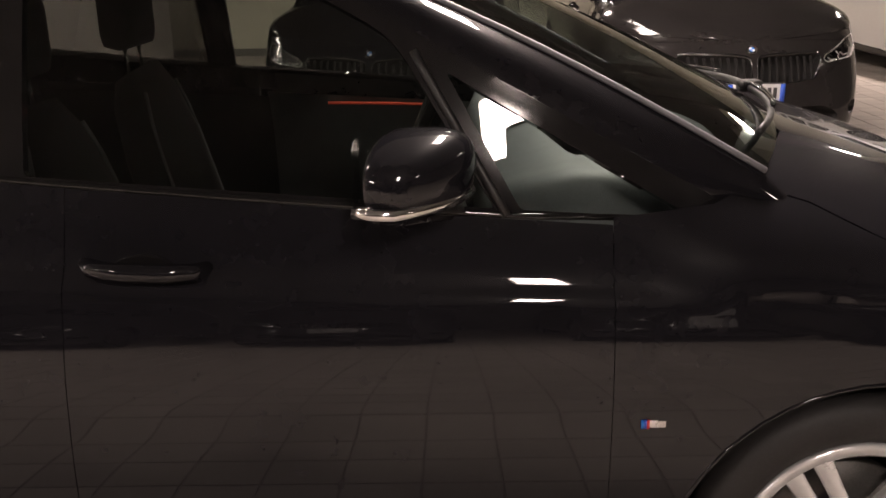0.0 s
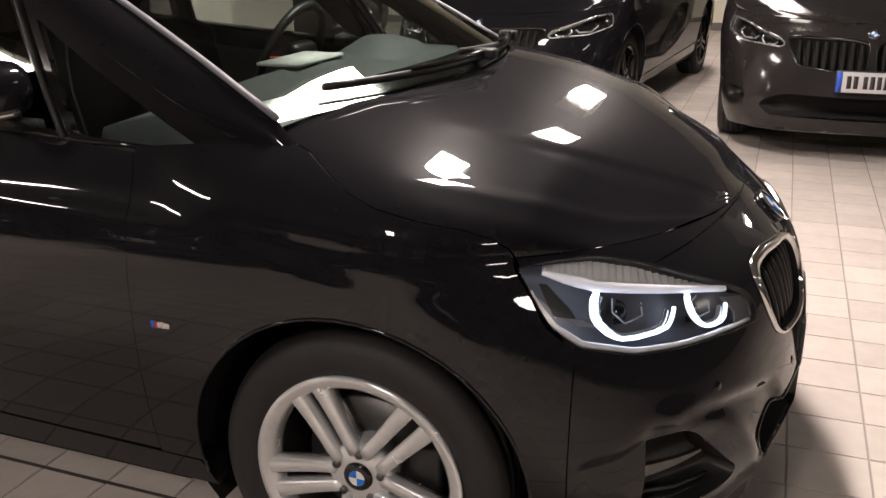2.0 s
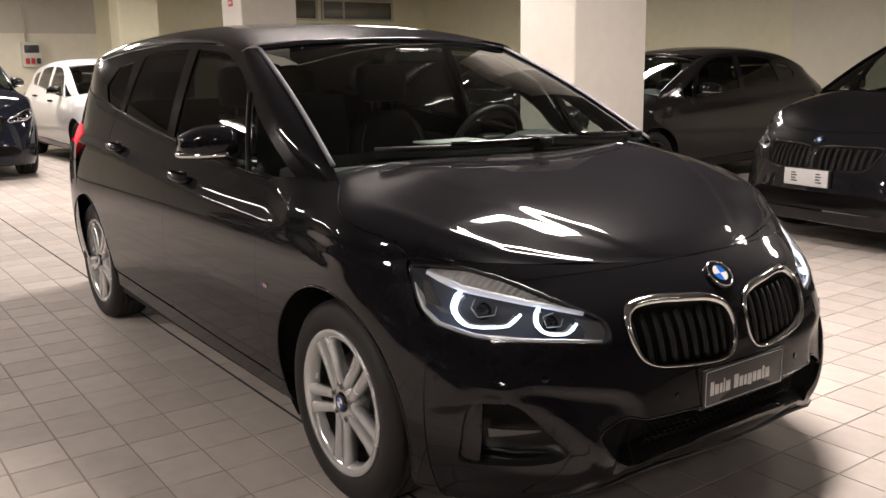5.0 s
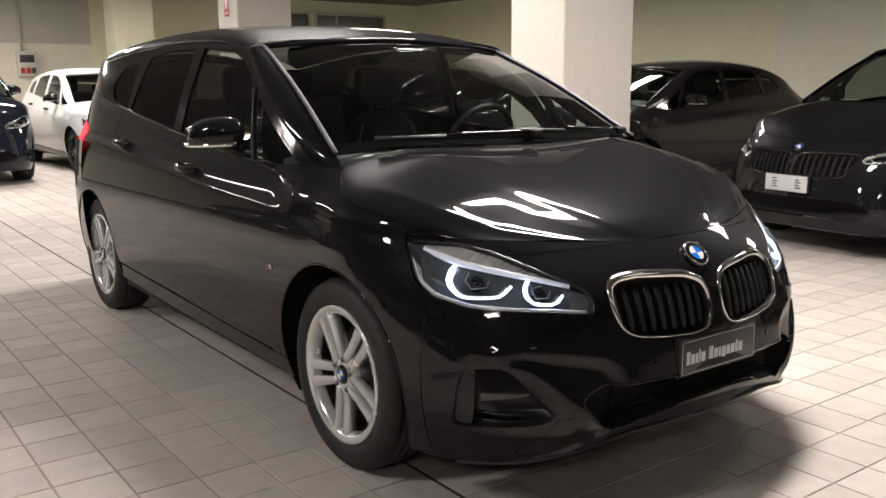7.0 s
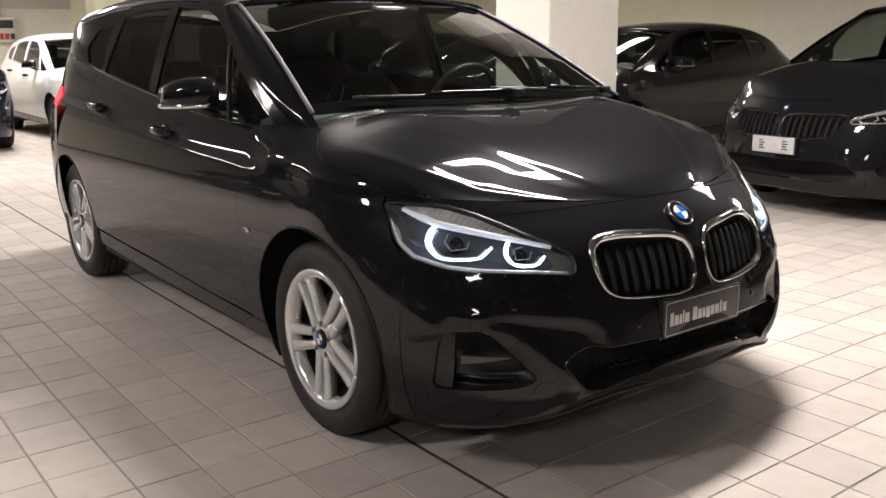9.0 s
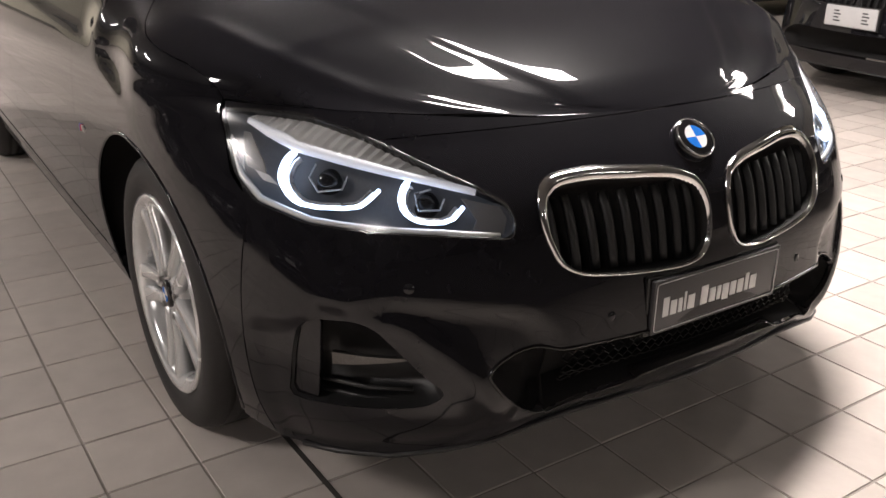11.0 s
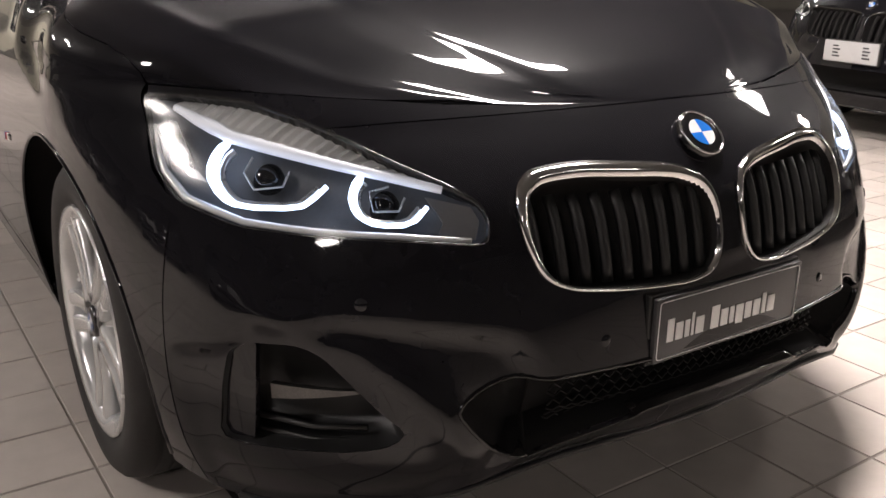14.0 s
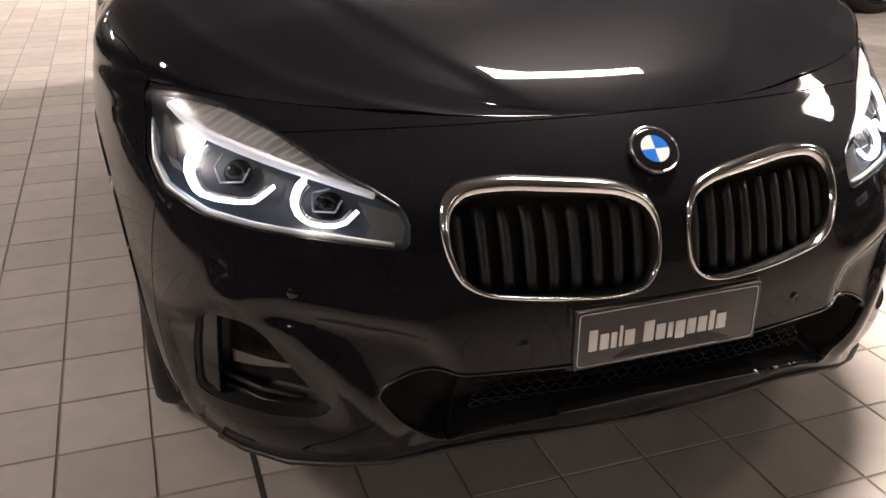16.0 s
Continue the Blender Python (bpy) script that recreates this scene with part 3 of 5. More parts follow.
# outlines on the nose, (side place, height)
KIDNEY = [(-0.402, 0.645), (-0.400, 0.60), (-0.380, 0.545), (-0.335, 0.524), (-0.225, 0.512), (-0.10, 0.506), (-0.045, 0.516), (-0.021, 0.55), (-0.016, 0.62), (-0.030, 0.662), (-0.075, 0.684), (-0.13, 0.692), (-0.28, 0.703), (-0.36, 0.695), (-0.39, 0.677)]
KIDNEY = [(-0.207 + (y + 0.210) * 0.945, z + 0.004) for y, z in KIDNEY]
WIDE_KIDNEY = [(-0.46, 0.655), (-0.40, 0.545), (-0.12, 0.52), (-0.02, 0.53), (-0.012, 0.62), (-0.018, 0.69), (-0.13, 0.705), (-0.42, 0.708), (-0.47, 0.695)]
INTAKE_SIDE = [(0.372, 0.402), (0.42, 0.411), (0.46, 0.402), (0.492, 0.383), (0.513, 0.362), (0.478, 0.311), (0.440, 0.274), (0.405, 0.262), (0.375, 0.268), (0.32, 0.285), (0.20, 0.307)]
INTAKE = [(-0.20, 0.404), (0.20, 0.404)] + INTAKE_SIDE + [(0.0, 0.319)] + [(-y, z) for y, z in reversed(INTAKE_SIDE)]
INTAKE_PLAIN = [(-0.46, 0.395), (0.46, 0.395), (0.56, 0.36), (0.60, 0.32), (0.53, 0.265), (-0.53, 0.265), (-0.60, 0.32), (-0.56, 0.36)]
FOG_PLAIN = [(-0.80, 0.33), (-0.79, 0.395), (-0.72, 0.40), (-0.675, 0.365), (-0.71, 0.31)]
FOG = [(-0.787, 0.283), (-0.785, 0.38), (-0.775, 0.44), (-0.758, 0.457), (-0.70, 0.465), (-0.676, 0.452), (-0.645, 0.41), (-0.615, 0.37), (-0.575, 0.33), (-0.60, 0.308), (-0.653, 0.298), (-0.726, 0.293)]


def lamp_outline():
    pts = [(xa(0.312, 0.798), 0.798), (xa(0.336, 0.763), 0.763), (xa(0.379, 0.695), 0.695), (xa(0.433, 0.652), 0.652), (ya(-0.741, 0.627), 0.627), (ya(-0.66, 0.620), 0.620), (ya(-0.55, 0.614), 0.614),
           (ya(-0.455, 0.604), 0.604), (ya(-0.437, 0.608), 0.608), (ya(-0.429, 0.640), 0.640), (ya(-0.436, 0.664), 0.664), (ya(-0.475, 0.690), 0.690), (ya(-0.525, 0.715), 0.715), (ya(-0.576, 0.746), 0.746), (ya(-0.631, 0.775), 0.775), (ya(-0.688, 0.796), 0.796), (xa(0.37, 0.801), 0.801)]
    return rounded(pts, 0.02, 2)


def slim_lamp_outline():
    pts = [(xa(0.30, 0.785), 0.785), (xa(0.335, 0.70), 0.70), (ya(-0.72, 0.655), 0.655), (ya(-0.50, 0.640), 0.640), (ya(-0.475, 0.66), 0.66), (ya(-0.50, 0.690), 0.690), (ya(-0.62, 0.728), 0.728), (xa(0.44, 0.765), 0.765)]
    return rounded(pts, 0.04, 3)


def make_headlamp(parent, outline, lit, slim):
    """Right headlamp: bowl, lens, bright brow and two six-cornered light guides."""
    lamp = new("headlamp")
    lamp.parent = parent
    lamp["label"] = "glowing clear headlamp with two hexagonal light rings" if lit else "unlit clear headlamp with slim light rings"
    f = front
    part("housing", recess(outline, f, 0.060, 0.93), "chamber" if not slim else "gloss", lamp)
    part("lens", patch(outline, f, (0.05, 0.02) if slim else (0.02, 0.008), (), 0, 0.003), "lens", lamp)
    bezel, _ = frame_ring(outline, f, 0.003 if not slim else 0.007, 0.001, 0.03)
    part("bezel", bezel, "gloss" if not slim else "satin", lamp)
    if not slim:
        sill = [(xa(0.345, 0.755), 0.755), (xa(0.368, 0.722), 0.722), (xa(0.392, 0.692), 0.692), (xa(0.440, 0.659), 0.659), (ya(-0.735, 0.635), 0.635), (ya(-0.66, 0.628), 0.628), (ya(-0.55, 0.622), 0.622), (ya(-0.460, 0.613), 0.613)]
        fine = []
        for p, q in zip(sill, sill[1:]):
            fine += [(p[0] + (q[0] - p[0]) * k / 4, p[1] + (q[1] - p[1]) * k / 4) for k in range(4)]
        part("lower_bezel", tube(on(f, fine + sill[-1:], -0.008), [min(0.0078, 0.0022 + 0.0006 * k) - 0.003 * k / len(fine) for k in range(len(fine) + 1)], 8), "brow", lamp, "pale band along the lamp's lower edge")

    def soften(pts):
        """Cuts the corners of an open line."""
        for _ in range(1):
            cut = [pts[0]]
            for p, q in zip(pts, pts[1:]):
                cut += [(p[0] * 0.75 + q[0] * 0.25, p[1] * 0.75 + q[1] * 0.25), (p[0] * 0.25 + q[0] * 0.75, p[1] * 0.25 + q[1] * 0.75)]
            pts = cut + [pts[-1]]
        return pts

    def guide(y0, z0, w, h, shape, r, name, material, off, closed=False):
        pts = [(ya(y0 + w * a, z0 + h * b), z0 + h * b) for a, b in shape]
        p3 = on(f, pts, off)
        fine = []
        for a, b in zip(p3, p3[1:] + (p3[:1] if closed else [])):
            fine += [a.lerp(b, k / 3) for k in range(3)]
        if not closed:
            fine.append(p3[-1])
        part(name, tube(fine, r, 8, closed), material, lamp)
    light = "drl" if lit else "satin"
    if slim:
        rings = [((-0.70, 0.702), 0.060, 0.030), ((-0.575, 0.678), 0.050, 0.026)]
        hexa = [(-0.62, 0.95), (-1.0, 0.25), (-0.55, -0.78), (0.55, -0.80), (0.98, -0.22)]
        for (y0, z0), w, h in rings:
            guide(y0, z0, w, h, hexa, 0.0045, "light_guide", light, -0.012)
    else:
        sets = [([(-0.722, 0.740), (-0.738, 0.728), (-0.757, 0.697), (-0.752, 0.668), (-0.738, 0.655), (-0.668, 0.659), (-0.648, 0.672), (-0.626, 0.689)], [(-0.720, 0.706), (-0.716, 0.684), (-0.680, 0.691), (-0.664, 0.712), (-0.664, 0.724), (-0.702, 0.728)], 0.0082),
                ([(-0.577, 0.703), (-0.592, 0.690), (-0.603, 0.668), (-0.598, 0.648), (-0.580, 0.638), (-0.536, 0.638), (-0.508, 0.662)], [(-0.574, 0.688), (-0.579, 0.660), (-0.545, 0.661), (-0.530, 0.680), (-0.545, 0.695)], 0.0066)]
        for arms, ring, wide in sets:
            arms = soften(arms)
            n = len(arms)
            m = 3 * (n - 1)
            guide(0, 0, 1, 1, arms, [0.0042 + (wide - 0.0042) * math.sin(math.pi * min(1.0, k / m / 0.52)) ** 0.7 if k < 0.52 * m else 0.0042 - 0.0010 * (k / m - 0.52) for k in range(m + 1)], "light_guide", light, -0.010)
            guide(0, 0, 1, 1, ring[-1:] + ring[:4], 0.0018, "projector_ring", "satin", -0.024)
            inner = [(y * 0.86 + 0.14 * sum(p[0] for p in arms) / n, z * 0.86 + 0.14 * sum(p[1] for p in arms) / n) for y, z in arms]
            guide(0, 0, 1, 1, inner, 0.006, "guide_backing", "satin", -0.020)
    for y0, z0 in ((-0.693, 0.705), (-0.555, 0.673)):
        c = on(f, [(ya(y0, z0), z0)], -0.048)[0]
        bm = lathe([(0.0, -0.010), (0.012, -0.007), (0.021, 0.0), (0.025, 0.012)], 20)
        bmesh.ops.rotate(bm, cent=(0, 0, 0), matrix=Matrix.Rotation(radians(90), 3, "Z"), verts=bm.verts)
        bmesh.ops.translate(bm, vec=c, verts=bm.verts)
        part("projector", bm, "gloss", lamp)
    if not slim:
        # brow: a bright ribbed reflector under the upper edge
        lo = [(-0.772, 0.782), (-0.752, 0.764), (-0.722, 0.743), (-0.670, 0.729), (-0.612, 0.715), (-0.555, 0.703), (-0.480, 0.684)]
        hi = [(-0.772, 0.799), (-0.745, 0.799), (-0.690, 0.796), (-0.634, 0.774), (-0.579, 0.748), (-0.523, 0.717), (-0.462, 0.690)]
        bm = bmesh.new()
        rows = []
        N = 56
        rng = random.Random(7)
        for t in range(N + 1):
            u = t / N * 6
            i = min(5, int(u))
            v = u - i
            a = Vector(lo[i]).lerp(Vector(lo[i + 1]), v)
            b = Vector(hi[i]).lerp(Vector(hi[i + 1]), v)
            rib = 0.0030 + 0.0035 * rng.random() if t % 2 else 0.0
            rows.append([on(f, [(ya(p.x + s * 0.012, p.y), p.y)], o)[0] for p, o, s in ((a.lerp(b, 0.22), -0.006, 0), (a.lerp(b, 0.36), -0.011 - rib * 0.6, 0), (a.lerp(b, 0.7), -0.017 - rib, 0.5), (b, -0.024 - rib, 1))])
        for i in range(N):
            va = [bm.verts.new(p) for p in rows[i]]
            vb = [bm.verts.new(p) for p in rows[i + 1]]
            for k in range(3):
                bm.faces.new((va[k], vb[k], vb[k + 1], va[k + 1]))
        bmesh.ops.remove_doubles(bm, verts=bm.verts, dist=1e-5)
        part("brow_reflector", bm, "ribs", lamp, "bright ribbed reflector", False)
        # the band's glow is added in place of ceiling light caught by the reflector
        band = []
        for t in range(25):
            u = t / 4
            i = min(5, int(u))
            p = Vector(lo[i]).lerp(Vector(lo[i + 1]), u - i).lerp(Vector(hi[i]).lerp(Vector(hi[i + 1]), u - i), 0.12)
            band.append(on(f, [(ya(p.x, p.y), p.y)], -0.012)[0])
        part("brow_band", tube(band, [0.0050 + 0.0075 * min(1, t / 6) - 0.006 * t / 24 for t in range(25)], 10), "accent" if lit else "brow", lamp, "pale band over the light rings, its glow added")
        turn = [(-0.785, 0.765), (-0.796, 0.71), (-0.775, 0.699), (-0.772, 0.722), (-0.776, 0.763)]
        bm = patch([(ya(y, z), z) for y, z in turn], f, 0.03, (), 0.004, -0.015)
        part("turn_reflector", bm, "plastic", lamp)
        for turn in ([(-0.800, 0.752), (-0.806, 0.715), (-0.800, 0.697), (-0.794, 0.727)], [(-0.786, 0.705), (-0.780, 0.690), (-0.762, 0.684), (-0.770, 0.699)]):
            part("side_facet", patch([(ya(y, z), z) for y, z in turn], f, 0.03, (), 0.003, -0.010), "end_grey", lamp, "grey facet of the side reflector")
        end = [(-0.505, 0.676), (-0.492, 0.640), (-0.505, 0.621), (-0.452, 0.614), (-0.441, 0.640), (-0.447, 0.660)]
        part("end_reflector", patch([(ya(y, z), z) for y, z in end], f, 0.03, (), 0.004, -0.012), "end_grey", lamp, "smoky grey inner end")
    return lamp


def make_mirror(parent, paint):
    """Right door mirror: painted shell, bright lower strip, foot and glass."""
    m = new("door_mirror")
    m.parent = parent
    rings = []
    for t in range(9):
        u = t / 8
        y = -0.835 - 0.165 * u
        k = math.sin(math.pi * min(1.0, 0.30 + 0.62 * u)) ** 0.6
        if t == 8:
            k = 0.45
        cx, cz = -0.80 - 0.055 * u, 1.070 - 0.010 * u
        ring = []
        for j in range(20):
            a = 2 * math.pi * j / 20
            ca, sa = math.cos(a), math.sin(a)
            ring.append((cx + k * (0.105 if ca > 0 else 0.05) * math.copysign(abs(ca) ** 0.62, ca), y, cz + k * (0.066 if sa > 0 else 0.058) * math.copysign(abs(sa) ** 0.66, sa)))
        rings.append(ring)
    part("mirror_shell", loft(rings), paint, m)
    strip = []
    for t in range(9):
        u = t / 8
        strip.append((-0.80 - 0.055 * u + 0.085 * (1 - 0.75 * u ** 3), -0.868 - 0.134 * u, 1.030 - 0.004 * u))
    strip += [(-0.865, -1.004, 1.028), (-0.895, -0.995, 1.030)]
    part("mirror_strip", tube(strip, 0.0075, 8, False, 1.3), "chrome", m, "bright silver strip on the mirror's lower edge")
    part("mirror_foot", loft([[(-0.80 + dx * k, y, z + dz * k) for dx, dz in ((-0.06, -0.016), (0.07, -0.014), (0.06, 0.014), (-0.05, 0.016))] for y, z, k in ((-0.80, 0.985, 1.2), (-0.86, 1.005, 0.9), (-0.90, 1.02, 0.8))]), "plastic", m)
    bm = bmesh.new()
    vs = [bm.verts.new((-0.897, y, z)) for y, z in rounded([(-0.85, 1.02), (-0.97, 1.02), (-0.97, 1.118), (-0.85, 1.122)], 0.03)]
    bm.faces.new(vs)
    part("mirror_glass", bm, "chrome", m)
    return m


def make_handle(parent, x, z):
    y = -half_width(x, z)
    h = part("door_handle", tube([(x - 0.105, y + 0.004, z + 0.006), (x - 0.085, y - 0.024, z + 0.005), (x - 0.03, y - 0.036, z + 0.002), (x + 0.04, y - 0.036, z - 0.001), (x + 0.085, y - 0.026, z - 0.003), (x + 0.105, y + 0.004, z - 0.004)], [0.010, 0.014, 0.015, 0.015, 0.014, 0.010], 10, False, 1.1), "black", parent, "black bow-shaped door handle")
    bm = bmesh.new()
    bmesh.ops.create_uvsphere(bm, u_segments=16, v_segments=8, radius=0.045)
    for v in bm.verts:
        v.co = (x - 0.005 + v.co.x * 1.25, y + 0.001 + v.co.y * 0.06, z - 0.012 + v.co.z * 0.80)
    part("handle_cup", bm, "gloss", parent)
    return h


def make_car(name, spec):
    """A whole car under an Empty at its base. spec: paint, grille, lamps, plate, tint, lit, full."""
    car = new(name)
    paint, full = spec["paint"], spec.get("full", False)
    fine = 0.035 if full else 0.05
    rise = 0.011 if full else 0.035
    slim = spec.get("slim", False)
    SHAPE["sculpted"] = full
    lamps = slim_lamp_outline() if slim else lamp_outline()
    lamps_left = [(-a, b) for a, b in reversed(lamps)]

    # nose: bumper with openings
    kid = even(rounded(WIDE_KIDNEY if slim else KIDNEY, 0.05 if not slim else 0.03, 4), 80 if full else 48)
    kid_r, kid_l = angles(kid), angles([(-y, z) for y, z in reversed(kid)])
    intake = angles(rounded(INTAKE if full else INTAKE_PLAIN, 0.02, 2))
    fog_r = angles(rounded(FOG if full else FOG_PLAIN, 0.02, 2))
    fog_l = [(-a, b) for a, b in reversed(fog_r)]
    seam = 0.43
    edge = [(xa(seam, 0.158 + 0.0462 * k), 0.158 + 0.0462 * k) for k in range(11)]
    lower = angles([(0.0, 0.233), (0.20, 0.237), (0.32, 0.234), (0.40, 0.227), (0.48, 0.212), (0.56, 0.196), (0.64, 0.176), (0.71, 0.165), (0.75, 0.160)] if full else [(0.16 * k, 0.19 - 0.004 * k) for k in range(5)]) + [(-edge[0][0], 0.158)]
    outline = [(-a, z) for a, z in reversed(lower)] + [(a, z) for a, z in lower[1:]]
    outline = outline + [(-a, z) for a, z in edge[1:]]
    tops = []
    for a in (1.10, 1.0, 0.9, 0.8, 0.65, 0.5, 0.35, 0.2, 0.1, 0.0):
        z = 0.77
        for _ in range(30):
            z = 0.5 * z + 0.5 * shoulder(front(a, z)[0])
        tops.append((a, max(z - 0.001, 0.7805 if a < 0.45 else 0.0)))
    # bonnet seam over grille and lamps
    line = [(1.10, 0.775), (ya(0.70, 0.765), 0.765), (ya(0.62, 0.757), 0.757), (ya(0.576, 0.760), 0.760), (ya(0.506, 0.765), 0.765), (ya(0.434, 0.768), 0.768), (ya(0.323, 0.772), 0.772), (ya(0.225, 0.775), 0.775), (ya(0.12, 0.777), 0.777), (0.0, 0.778)]
    line = line + [(-a, z) for a, z in reversed(line[:-1])]
    outline += [(a, z - 0.0008) for a, z in line] + list(reversed(edge[1:]))
    roll = [(a, z + 0.0008) for a, z in reversed(line)] + tops + [(-a, z) for a, z in reversed(tops[:-1])]
    roll_bm = patch(roll, front, (0.04 if full else 0.08, 0.008), [lamps, lamps_left], 0.006)
    bump = part("front_bumper", patch(outline, front, (0.018 if full else 0.07, 0.010 if full else 0.03), [lamps, lamps_left, kid_r, kid_l, intake, fog_r, fog_l], 0.006), paint, car)
    lip = [(-a, z) for a, z in reversed(lower[1:-1])] + lower[:-1]
    part("front_lip", tube(on(front, lip, 0.001), 0.006, 8, False, 0.9), "plastic", bump, "black plastic lower lip")
    part("lower_intake", recess(intake, front, 0.07, 0.93), "shell", bump)
    for o in (fog_r, fog_l):
        part("fog_recess", recess(o, front, 0.06, 0.88), "plastic", bump)
    if full:
        # mesh in the lower intake
        bm = bmesh.new()
        for i in range(10):
            z = 0.268 + 0.0165 * i
            w = 0.35
            pts = []
            for k in range(61):
                y = -w + 2 * w * k / 60
                pts.append((ya(y, z), z + 0.0055 * (1 if (k + i) % 2 else -1)))
            add_tube(bm, on(front, pts, -0.045), 0.0024, 4)
        part("intake_mesh", bm, "shell", bump)
        bm, _ = frame_ring(intake, front, 0.006, 0.004, 0.03)
        part("intake_rim", bm, "gloss", bump)
        for sgn in (1, -1):
            strip = [(-0.748, 0.357), (-0.748, 0.384), (-0.640, 0.387), (-0.640, 0.382)]
            bm = patch([(ya(y, z), z) for y, z in strip], front, 0.05, (), 0.012, -0.034)
            part("fog_light", bm if sgn == 1 else mirrored(bm), "steel", bump, "narrow silver strip in the side opening")
            for z in (0.325, 0.30):
                bm = tube(on(front, [(ya(-0.765, z), z), (ya(-0.70, z - 0.004), z - 0.004), (ya(-0.63, z), z)], -0.03), 0.005, 6)
                part("fog_slat", bm if sgn == 1 else mirrored(bm), "plastic", bump)
            bm = patch(rounded([(ya(-0.7855, 0.287), 0.287), (ya(-0.7835, 0.38), 0.38), (ya(-0.772, 0.442), 0.442), (ya(-0.748, 0.455), 0.455), (ya(-0.757, 0.294), 0.294)], 0.006, 2), front, 0.03, (), 0.012, -0.010)
            part("side_fin", bm if sgn == 1 else mirrored(bm), paint, bump)
            for y, z in ((-0.62, 0.53), (-0.27, 0.445)):
                c = on(front, [(ya(y, z), z)], 0.0005)[0]
                out = on(front, [(ya(y, z), z)], 1.0)[0] - c
                bm = lathe([(0.0, -0.0012), (0.009, -0.0008), (0.010, 0.001)], 16)
                bmesh.ops.rotate(bm, cent=(0, 0, 0), matrix=Vector((0, -1, 0)).rotation_difference(out).to_matrix(), verts=bm.verts)
                bmesh.ops.translate(bm, vec=c, verts=bm.verts)
                part("parking_sensor", bm if sgn == 1 else mirrored(bm), paint, bump)
    for k_out, sgn in ((kid_r, 1), (kid_l, -1)):
        g = new("kidney_grille")
        g.parent = car
        g["label"] = "bright framed grille with black upright slats" if not slim else "gloss black grille with upright slats"
        ring, inner = frame_ring(k_out, front, (lambda p: 0.0065 + 0.011 * max(0.0, (p.y - 0.60) / 0.1) + 0.008 * ease((abs(p.x) - 0.36) / 0.1)) if not slim else 0.010, 0.008, 0.045)
        part("grille_frame", ring, "chrome" if not slim else "gloss", g)
        part("grille_back", recess(inner, front, 0.075, 0.98), "shell", g)
        n = 9 if full else 8
        y_in, y_out = (0.040, 0.385) if not slim else (0.04, 0.43)
        for i in range(n):
            y = (y_in + (y_out - y_in) * (i + 0.4) / n) * -sgn
            z0, z1 = 0.519 + 0.05 * abs(y), 0.672 if full else 0.694
            pts = on(front, [(ya(y, z0 + (z1 - z0) * t / 6), z0 + (z1 - z0) * t / 6) for t in range(7)], -0.022)
            part("grille_slat", tube(pts, 0.0105, 8, False, 0.75, (1, 0, 0)), "shell" if slim else "plastic", g)
    for sgn in (1, -1):
        h = make_headlamp(car, lamps, spec.get("lit", False), slim)
        if sgn == -1:
            for kid_ob in h.children:
                me = kid_ob.data
                bm = bmesh.new()
                bm.from_mesh(me)
                mirrored(bm)
                bm.to_mesh(me)
                bm.free()
    # emblem on the nose
    em = new("round_emblem")
    em.parent = car
    em["label"] = "round blue and white enamel emblem with chrome rim"
    c = Vector(front(0, 0.724))
    slope = Vector(front(0, 0.734)) - Vector(front(0, 0.714))
    em.matrix_basis = Matrix.Translation(c + Vector((0.004, -0.006, 0.004))) @ Matrix.Rotation(-math.atan2(-slope.x, slope.z), 4, "Y") @ Matrix.Scale(0.72 if slim else 1.0, 4)
    ring = lathe([(0.0, -0.004), (0.036, -0.005), (0.043, -0.003), (0.044, 0.008)], 40)
    bmesh.ops.rotate(ring, cent=(0, 0, 0), matrix=Matrix.Rotation(radians(90), 3, "Z"), verts=ring.verts)
    part("emblem_disc", ring, "gloss", em)
    part("emblem_rim", tube([(0.004, 0.043 * math.cos(2 * math.pi * k / 40), 0.043 * math.sin(2 * math.pi * k / 40)) for k in range(40)], 0.0022, 6, True, ref=(1, 0, 0)), "chrome", em)
    for q in range(4):
        bm = bmesh.new()
        o = bm.verts.new((0.0058, 0, 0))
        arcs = [bm.verts.new((0.0058, 0.026 * math.cos(radians(90 * q + 15 * j)), 0.026 * math.sin(radians(90 * q + 15 * j)))) for j in range(7)]
        for j in range(6):
            bm.faces.new((o, arcs[j], arcs[j + 1]))
        part("emblem_quarter", bm, "logo_white" if q % 2 else "logo_blue", em)

    # bonnet, nose strip, wing tops
    right_edge = [(-0.215, -0.98), (-0.12, -1.046), (-0.06, -1.14), (-0.005, -1.225), (0.06, -1.285), (0.143, -1.325), (0.22, -1.35), (0.27, -1.41), (0.300, -1.50), (0.310, -1.565), (0.35, -1.565), (0.50, -1.565), (0.60, -1.565), (0.640, -1.55), (0.641, -0.8), (0.642, 0.0)]
    back = [(-0.06, 0.5), (-0.02, 0.0), (-0.06, -0.5)]
    hood_poly = [(x, b) for x, b in right_edge] + [(x, -b) for x, b in reversed(right_edge[:-1])] + back
    hood_bm = patch(hood_poly, top, (0.013 if full else 0.05, 0.024 if full else 0.09), (), 0.006, 0.0, True)
    rolled = bpy.data.meshes.new("roll")
    roll_bm.to_mesh(rolled)
    roll_bm.free()
    hood_bm.from_mesh(rolled)
    bpy.data.meshes.remove(rolled)
    part("bonnet", hood_bm, paint, car, "glossy bonnet" if full else "")

